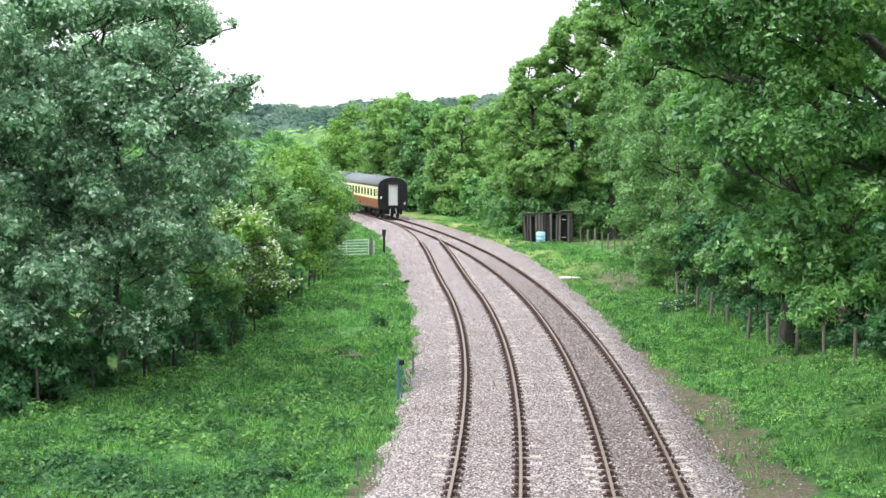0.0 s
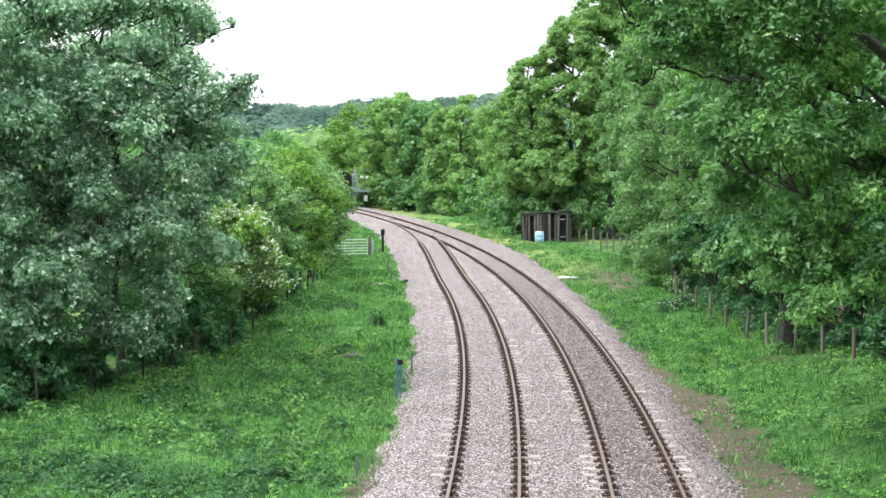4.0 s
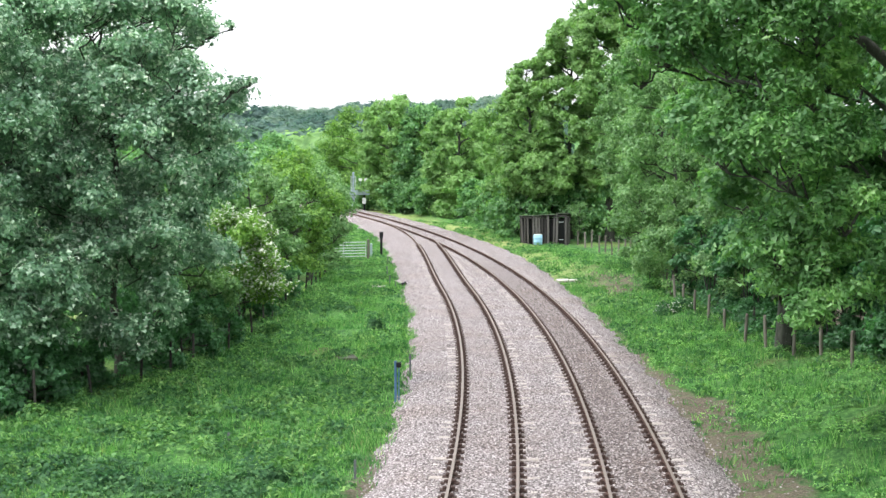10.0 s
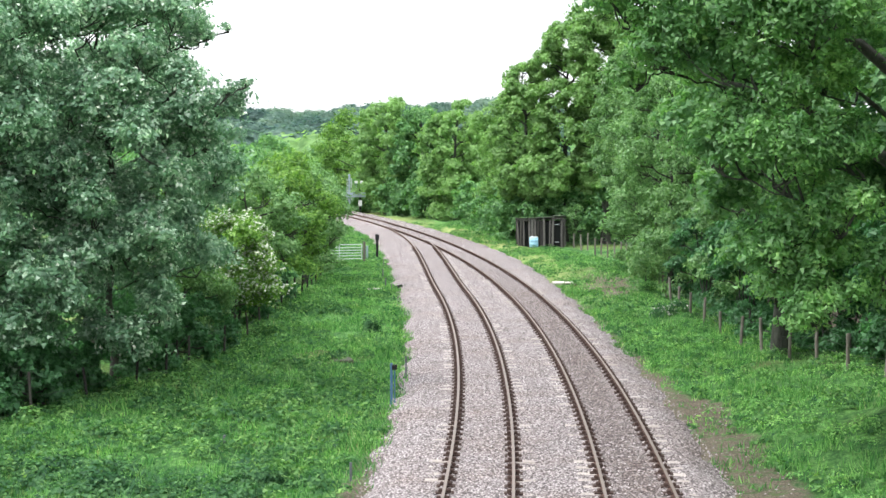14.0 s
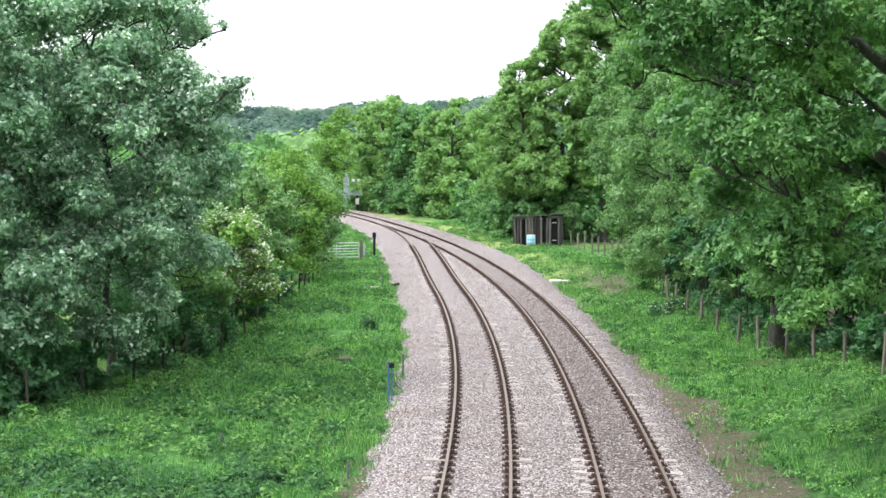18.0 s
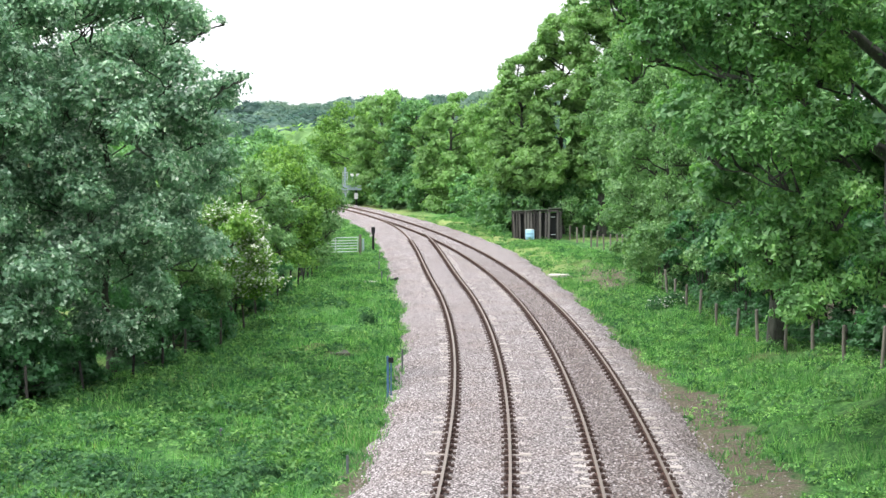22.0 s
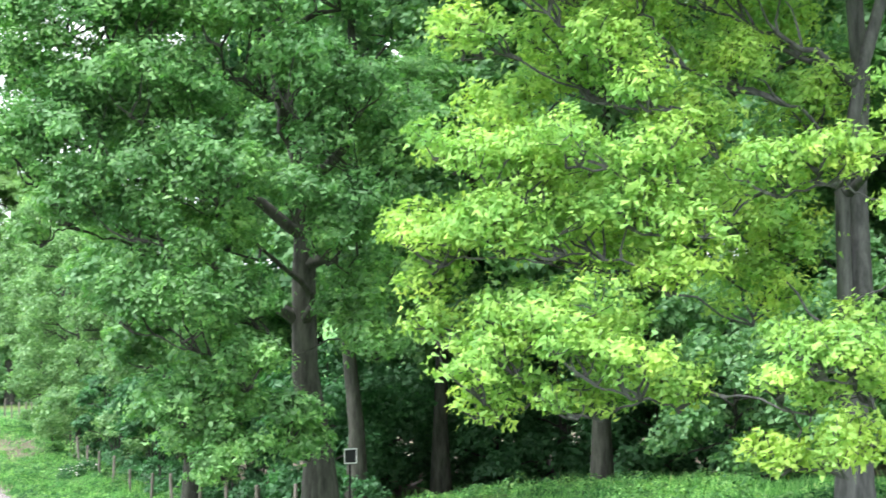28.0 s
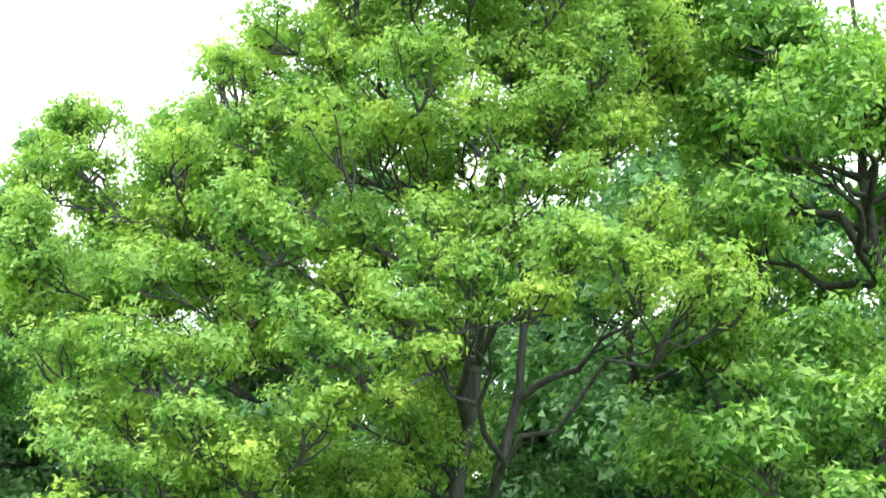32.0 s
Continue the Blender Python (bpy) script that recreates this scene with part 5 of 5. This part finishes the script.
shed(8.15, 122.6, -10)
drum = thing("plastic_drum", pose(7.45, 120.4, gz(7.45, 120.4)) @ Matrix.Diagonal((1, 1, 0.8, 1)), "pale blue plastic drum standing by a shed", "barrel")
v, f = tubes([[((0, 0, z), r) for z, r in ((0, 0.02), (0, 0.30), (0.05, 0.33), (0.28, 0.34), (0.30, 0.35), (0.34, 0.35), (0.36, 0.34), (0.62, 0.34), (0.64, 0.35), (0.68, 0.35), (0.70, 0.34), (0.93, 0.33), (0.97, 0.30), (0.97, 0.02))]], 20)
child("drum_body", mesh_from("drum_body", v, f, DRUM, True), drum)
part("lid_ring", rod(bmesh.new(), (0, 0, 0.965), (0, 0, 1.0), 0.31, n=20), WHITE, drum)


def signal(x, y):
    t = thing("railway_signal", pose(x, y, gz(x, y)) @ Matrix.Scale(1.1, 4), "grey steel signal post with platform, ladder and two lamps", "signal")
    part("mast", box(bmesh.new(), -0.55, 0, 2.2, 0.20, 0.20, 4.4, 0.02), STEEL_GREY, t)
    part("mast", rod(bmesh.new(), (0.55, 0, -0.3), (0.55, 0, 3.0), 0.09), BLACK, t)
    bm = bmesh.new()
    for xx in (-0.78, -0.32):
        box(bm, xx, -0.18, 2.9, 0.06, 0.06, 2.2)
    for z in np.arange(1.9, 4.0, 0.28):
        box(bm, -0.55, -0.18, z, 0.46, 0.04, 0.04)
    part("ladder", bm, GALV, t)
    part("platform", box(bmesh.new(), 0.1, 0, 2.35, 2.0, 0.7, 0.5, 0.02), STEEL_GREY, t, "grey sheeted platform")
    for xx in (0.15, 0.72):
        part("lamp", box(bmesh.new(), xx, -0.1, 3.62, 0.34, 0.2, 0.26, 0.03), WHITE, t, "white lamp box")
        part("lamp_bracket", rod(bmesh.new(), (xx, 0, 2.6), (xx, 0, 3.5), 0.03), STEEL_GREY, t)
    part("telephone_box", box(bmesh.new(), 0.55, -0.14, 1.5, 0.36, 0.3, 0.6, 0.02), WHITE, t)
    return t


signal(-9.05, 176.0)

sign = thing("square_board", pose(13.35, 41.0, gz(13.35, 41.0)), "thin white square frame on a dark post in shade", "sign")
part("stake", box(bmesh.new(), 0, 0, 1.0, 0.045, 0.045, 2.5, 0.01), BLACK, sign)
bm = bmesh.new()
for cx, cz, sx, sz in ((0, 2.64, 0.36, 0.03), (0, 2.26, 0.36, 0.03), (-0.17, 2.45, 0.03, 0.40), (0.17, 2.45, 0.03, 0.40)):
    box(bm, cx, -0.06, cz, sx, 0.03, sz)
part("board_rim", bm, WHITE, sign)
part("board", box(bmesh.new(), 0, -0.05, 2.45, 0.33, 0.015, 0.37), BLACK, sign)


# ---- grass, weeds, loose stones ----
def verge_points(n, rng):
    """Random places on both grassed verges, denser near the camera."""
    y = 26 + 130 * rng.random(n) ** 1.7
    left = rng.random(n) < 0.52
    lo = np.where(left, np.interp(y, [26, 45, 60, 100, 160], [-14, -12.5, -8.5, -7.2, -9]), right_edge(y) - 0.1)
    hi = np.where(left, left_edge(y) + 0.25, np.interp(y, [26, 52, 60, 92, 130, 160], [24, 24, 13, 13, 8, 2]))
    x = lo + (hi - lo) * rng.random(n)
    return x, y


def blades(name, label, n, per, height, width, material, seed, reach=None):
    rng = np.random.default_rng(seed)
    x, y = verge_points(n, rng)
    keep = np.sin(0.7 * x + 1.1 * np.sin(0.31 * y)) * np.sin(0.43 * y + 0.9 * np.sin(0.5 * x)) + rng.normal(0, 0.45, n) > -0.35
    keep &= parched(x, y) < rng.uniform(0.1, 1.0, n)
    if reach:   # tussocks: only where the clump pattern is high, out to that distance
        keep &= (y < reach) & (np.sin(1.9 * x + 1.7 * np.sin(0.9 * y)) * np.sin(1.3 * y + 1.5 * np.sin(1.1 * x)) + rng.normal(0, 0.25, n) > 0.25)
    keep &= bare_soil(x, y) < rng.uniform(0.4, 1.12, n)
    x, y = np.repeat(x[keep], per), np.repeat(y[keep], per)
    m = len(x)
    x, y = x + rng.normal(0, 0.09, m), y + rng.normal(0, 0.09, m)
    z = ground_height(x, y) - 0.02
    h = height * rng.uniform(0.5, 1.5, m) * (0.75 + 0.5 * np.sin(0.37 * x + 0.29 * y) ** 2)
    a = rng.uniform(0, 2 * np.pi, m)
    w = width * rng.uniform(0.6, 1.4, m)
    base = np.stack([x, y, z], 1)
    sidev = np.stack([np.cos(a), np.sin(a), np.zeros(m)], 1) * w[:, None]
    bend = np.stack([rng.normal(0, 0.35, m), rng.normal(0, 0.35, m), np.ones(m)], 1) * h[:, None]
    v = np.stack([base - sidev, base + sidev, base + bend], 1).reshape(-1, 3)
    ob = new(name, mesh_from(name, v, np.arange(3 * m).reshape(m, 3), material))
    return tagged(ob, label, "grass", kind="stuff")


blades("verge_grass", "lush uneven green grass on the railway verges", 58000, 4, 0.17, 0.020, BLADE, 31)
blades("tall_grass", "tall tufts of grass standing out of the verge", 26000, 6, 0.32, 0.017, BLADE, 41, 85.0)


def weeds(n, per, seed, label, big=1.0, box=None, material=WEED, blade=(0.06, 0.17)):
    """Leafy clumps: small domes of leaves on both verges, some tall, most low."""
    rng = np.random.default_rng(seed)
    x, y = verge_points(n, rng)
    if box:
        x, y = rng.uniform(box[0], box[1], n), rng.uniform(box[2], box[3], n)
    ok = bare_soil(x, y) < rng.uniform(0.35, 1.0, n)
    ok &= np.sin(0.8 * x + 1.3 * np.sin(0.5 * y)) * np.sin(0.6 * y + 1.1 * np.sin(0.7 * x)) + rng.normal(0, 0.35, n) > -0.15
    ok &= (x > right_edge(y)) | (x < left_edge(y) - 0.1)
    x, y = x[ok], y[ok]
    n = len(x)
    rad = big * rng.uniform(0.14, 0.42, n)
    tall = rng.uniform(0.5, 1.0, n) * rad
    a, q = rng.uniform(0, 2 * np.pi, (n, per)), np.sqrt(rng.random((n, per)))
    px, py = x[:, None] + rad[:, None] * q * np.cos(a), y[:, None] + rad[:, None] * q * np.sin(a)
    up = tall[:, None] * np.sqrt(1 - 0.95 * q * q) * rng.uniform(0.6, 1.05, (n, per))
    pz = ground_height(px, py) + up
    nrm = np.stack([q * np.cos(a), q * np.sin(a), np.ones((n, per))], -1) + rng.normal(size=(n, per, 3)) * 0.35
    v, f = leaf_arrays(np.stack([px, py, pz], -1).reshape(-1, 3), nrm.reshape(-1, 3), rng.uniform(*blade, n * per), rng, 3)
    return tagged(new("verge_weeds", mesh_from("verge_weeds", v, f, material)), label, "weeds", kind="stuff")


weeds(8500, 26, 33, "low leafy weeds among the verge grass")
weeds(2300, 52, 36, "dark knee-high nettles at the cutting's foot", 1.4, (-13.0, -4.2, 26.0, 38.5), NETTLE)
weeds(260, 90, 40, "dark leafy dock clumps in the verge grass", 1.5, (-12.0, -2.0, 36.0, 50.0))
weeds(230, 110, 37, "dark leafy docks along the hedge", 1.9, (-9.5, -2.6, 45.0, 82.0))
weeds(2600, 40, 42, "fresh light green ground cover on the bank", 1.0, (7.5, 23.0, 29.0, 66.0), FRESH, (0.035, 0.10))
weeds(70, 80, 38, "dark leafy docks on the bank", 1.4, (8.0, 22.0, 40.0, 75.0))


def clump(x, y, r, h, label, name, seed, flowers=0):
    """A leafy mound on the verge, with or without flat white flower heads."""
    rng = np.random.default_rng(seed)
    t = thing(name, pose(x, y, gz(x, y) - 0.03), label, "plant")
    n = 900
    d = rng.normal(size=(n, 3))
    d /= np.linalg.norm(d, axis=1)[:, None]
    d[:, 2] = np.abs(d[:, 2])
    bump = 1 + 0.22 * np.sin(3 * np.arctan2(d[:, 1], d[:, 0]) + seed)
    c = d * np.array([r, r, h]) * rng.uniform(0.55, 1.0, (n, 1)) * bump[:, None]
    tagged(child("leaves", mesh_from("leaves", *leaf_arrays(c, d + np.array([0, 0, 0.5]) + rng.normal(size=(n, 3)) * 0.4, rng.uniform(0.07, 0.16, n), rng, 3), NETTLE), t), kind="stuff")
    stalks = [curve_path(rng, (0, 0, 0), c[i] * 0.9, 0.008, 0.004, 3) for i in range(14)]
    tagged(child("stalks", mesh_from("stalks", *tubes(stalks, 3), BARK), t), kind="stuff")
    if flowers:
        k = rng.choice(np.where(d[:, 2] > 0.3)[0], flowers, replace=False)
        tagged(child("flowers", mesh_from("flowers", *leaf_arrays(c[k] * 1.08, d[k] * 0.4 + np.array([0, 0, 1.0]), np.full(flowers, 0.13), rng), PETAL), t, None, "flat white flower heads"), kind="stuff")


clump(-2.75, 66.5, 0.42, 0.62, "dark rounded nettle clump in short grass", "nettle_clump", 1)
clump(10.3, 71.5, 0.75, 0.62, "dark leafy clump with small white flower heads", "cow_parsley", 2, 60)
clump(11.2, 72.5, 0.6, 0.5, "dark leafy clump with small white flower heads", "cow_parsley", 3, 30)
clump(-3.6, 57.9, 0.5, 0.32, "low dark dock leaves beside a concrete cover", "dock_clump", 4)
clump(-4.3, 73.5, 0.6, 0.28, "low dark dock leaves in mown grass", "dock_clump", 5)
clump(-8.4, 33.2, 0.5, 0.6, "dark bushy nettle clump on the near bank", "nettle_clump", 6)
clump(-6.6, 34.5, 0.45, 0.55, "dark bushy nettle clump on the near bank", "nettle_clump", 7)
clump(-3.9, 36.5, 0.4, 0.5, "dark bushy nettle clump on the near bank", "nettle_clump", 8)


def stones(n, seed, label, soil=False):
    """Small five-cornered stones, on the ballast or scattered over the bare earth beside it."""
    rng = np.random.default_rng(seed)
    y = 31 + 75 * rng.random(n) ** 1.8
    lo, hi = left_edge(y) - 0.2, right_edge(y) + 0.25
    u = rng.random(n)
    x = lo + (hi - lo) * u
    edge = np.minimum(x - lo, hi - x)
    z = np.interp(edge, [0, 0.4, 0.8, 1.5], [-0.45, -0.37, -0.24, -0.115])
    keep = np.ones(n, bool)
    for c in (left_track, right_track):
        for g in (-G, G):
            keep &= np.abs(x - c(y) - g) > 0.08
    if soil:
        x = right_edge(y) + 3.0 * u
        z = ground_height(x, y)
        keep = bare_soil(x, y) > rng.uniform(0.3, 1.0, n)
    x, y, z = x[keep], y[keep], z[keep]
    m = len(x)
    r = rng.uniform(0.018, 0.042, m)
    octa = np.array([[1, 0, 0], [-1, 0, 0], [0, 1, 0], [0, -1, 0], [0, 0, 0.75]], float)
    tri = np.array([[0, 2, 4], [2, 1, 4], [1, 3, 4], [3, 0, 4]])
    v = (octa[None] * rng.uniform(0.6, 1.4, (m, 5, 3))) * r[:, None, None]
    a = rng.uniform(0, 2 * np.pi, m)
    ca, sa = np.cos(a)[:, None], np.sin(a)[:, None]
    v = np.stack([v[..., 0] * ca - v[..., 1] * sa, v[..., 0] * sa + v[..., 1] * ca, v[..., 2]], -1)
    v += np.stack([x, y, z - 0.004], 1)[:, None]
    f = (tri[None] + 5 * np.arange(m)[:, None, None]).reshape(-1, 3)
    return tagged(new("loose_stones", mesh_from("loose_stones", v.reshape(-1, 3), f, STONE)), label, "stones", kind="stuff")


stones(18000, 35, "loose pale granite ballast stones")
stones(2200, 39, "grey stones scattered on bare earth", True)


# ---- what moves ----
def motions():
    speed, start, gap = 6.9, float(np.interp(147.0, ARC_Y, ARC_S)), 20.6
    for i, c in enumerate(coaches):
        rows = []
        for k in range(0, 33):
            s = start + speed * k + 10.4 + gap * i
            (xa, ya), (xb, yb) = on_track(s - 7.1), on_track(s + 7.1)
            rows.append((k, pose((xa + xb) / 2, (ya + yb) / 2, 0, 0, 0, -math.degrees(math.atan2(xb - xa, yb - ya)))))
        walk(c, rows)
    rng = np.random.default_rng(77)
    for t in swaying:
        for limb in [o for o in t.children if o.name.startswith("limb")]:
            at, ph, q = limb.matrix_basis.translation.copy(), rng.uniform(0, 6.28, 2), rng.uniform(0.7, 1.3)
            rows = []
            for k in range(0, 65):
                tm = k * 0.5
                gust = 0.6 + 0.4 * math.sin(0.9 * tm + 0.2 * at.x)
                rows.append((tm, pose(*at, 1.1 * q * gust * math.sin(3.1 * tm + ph[0]), 1.3 * q * gust * math.sin(2.6 * tm + ph[1]), 0)))
            walk(limb, rows)


motions()
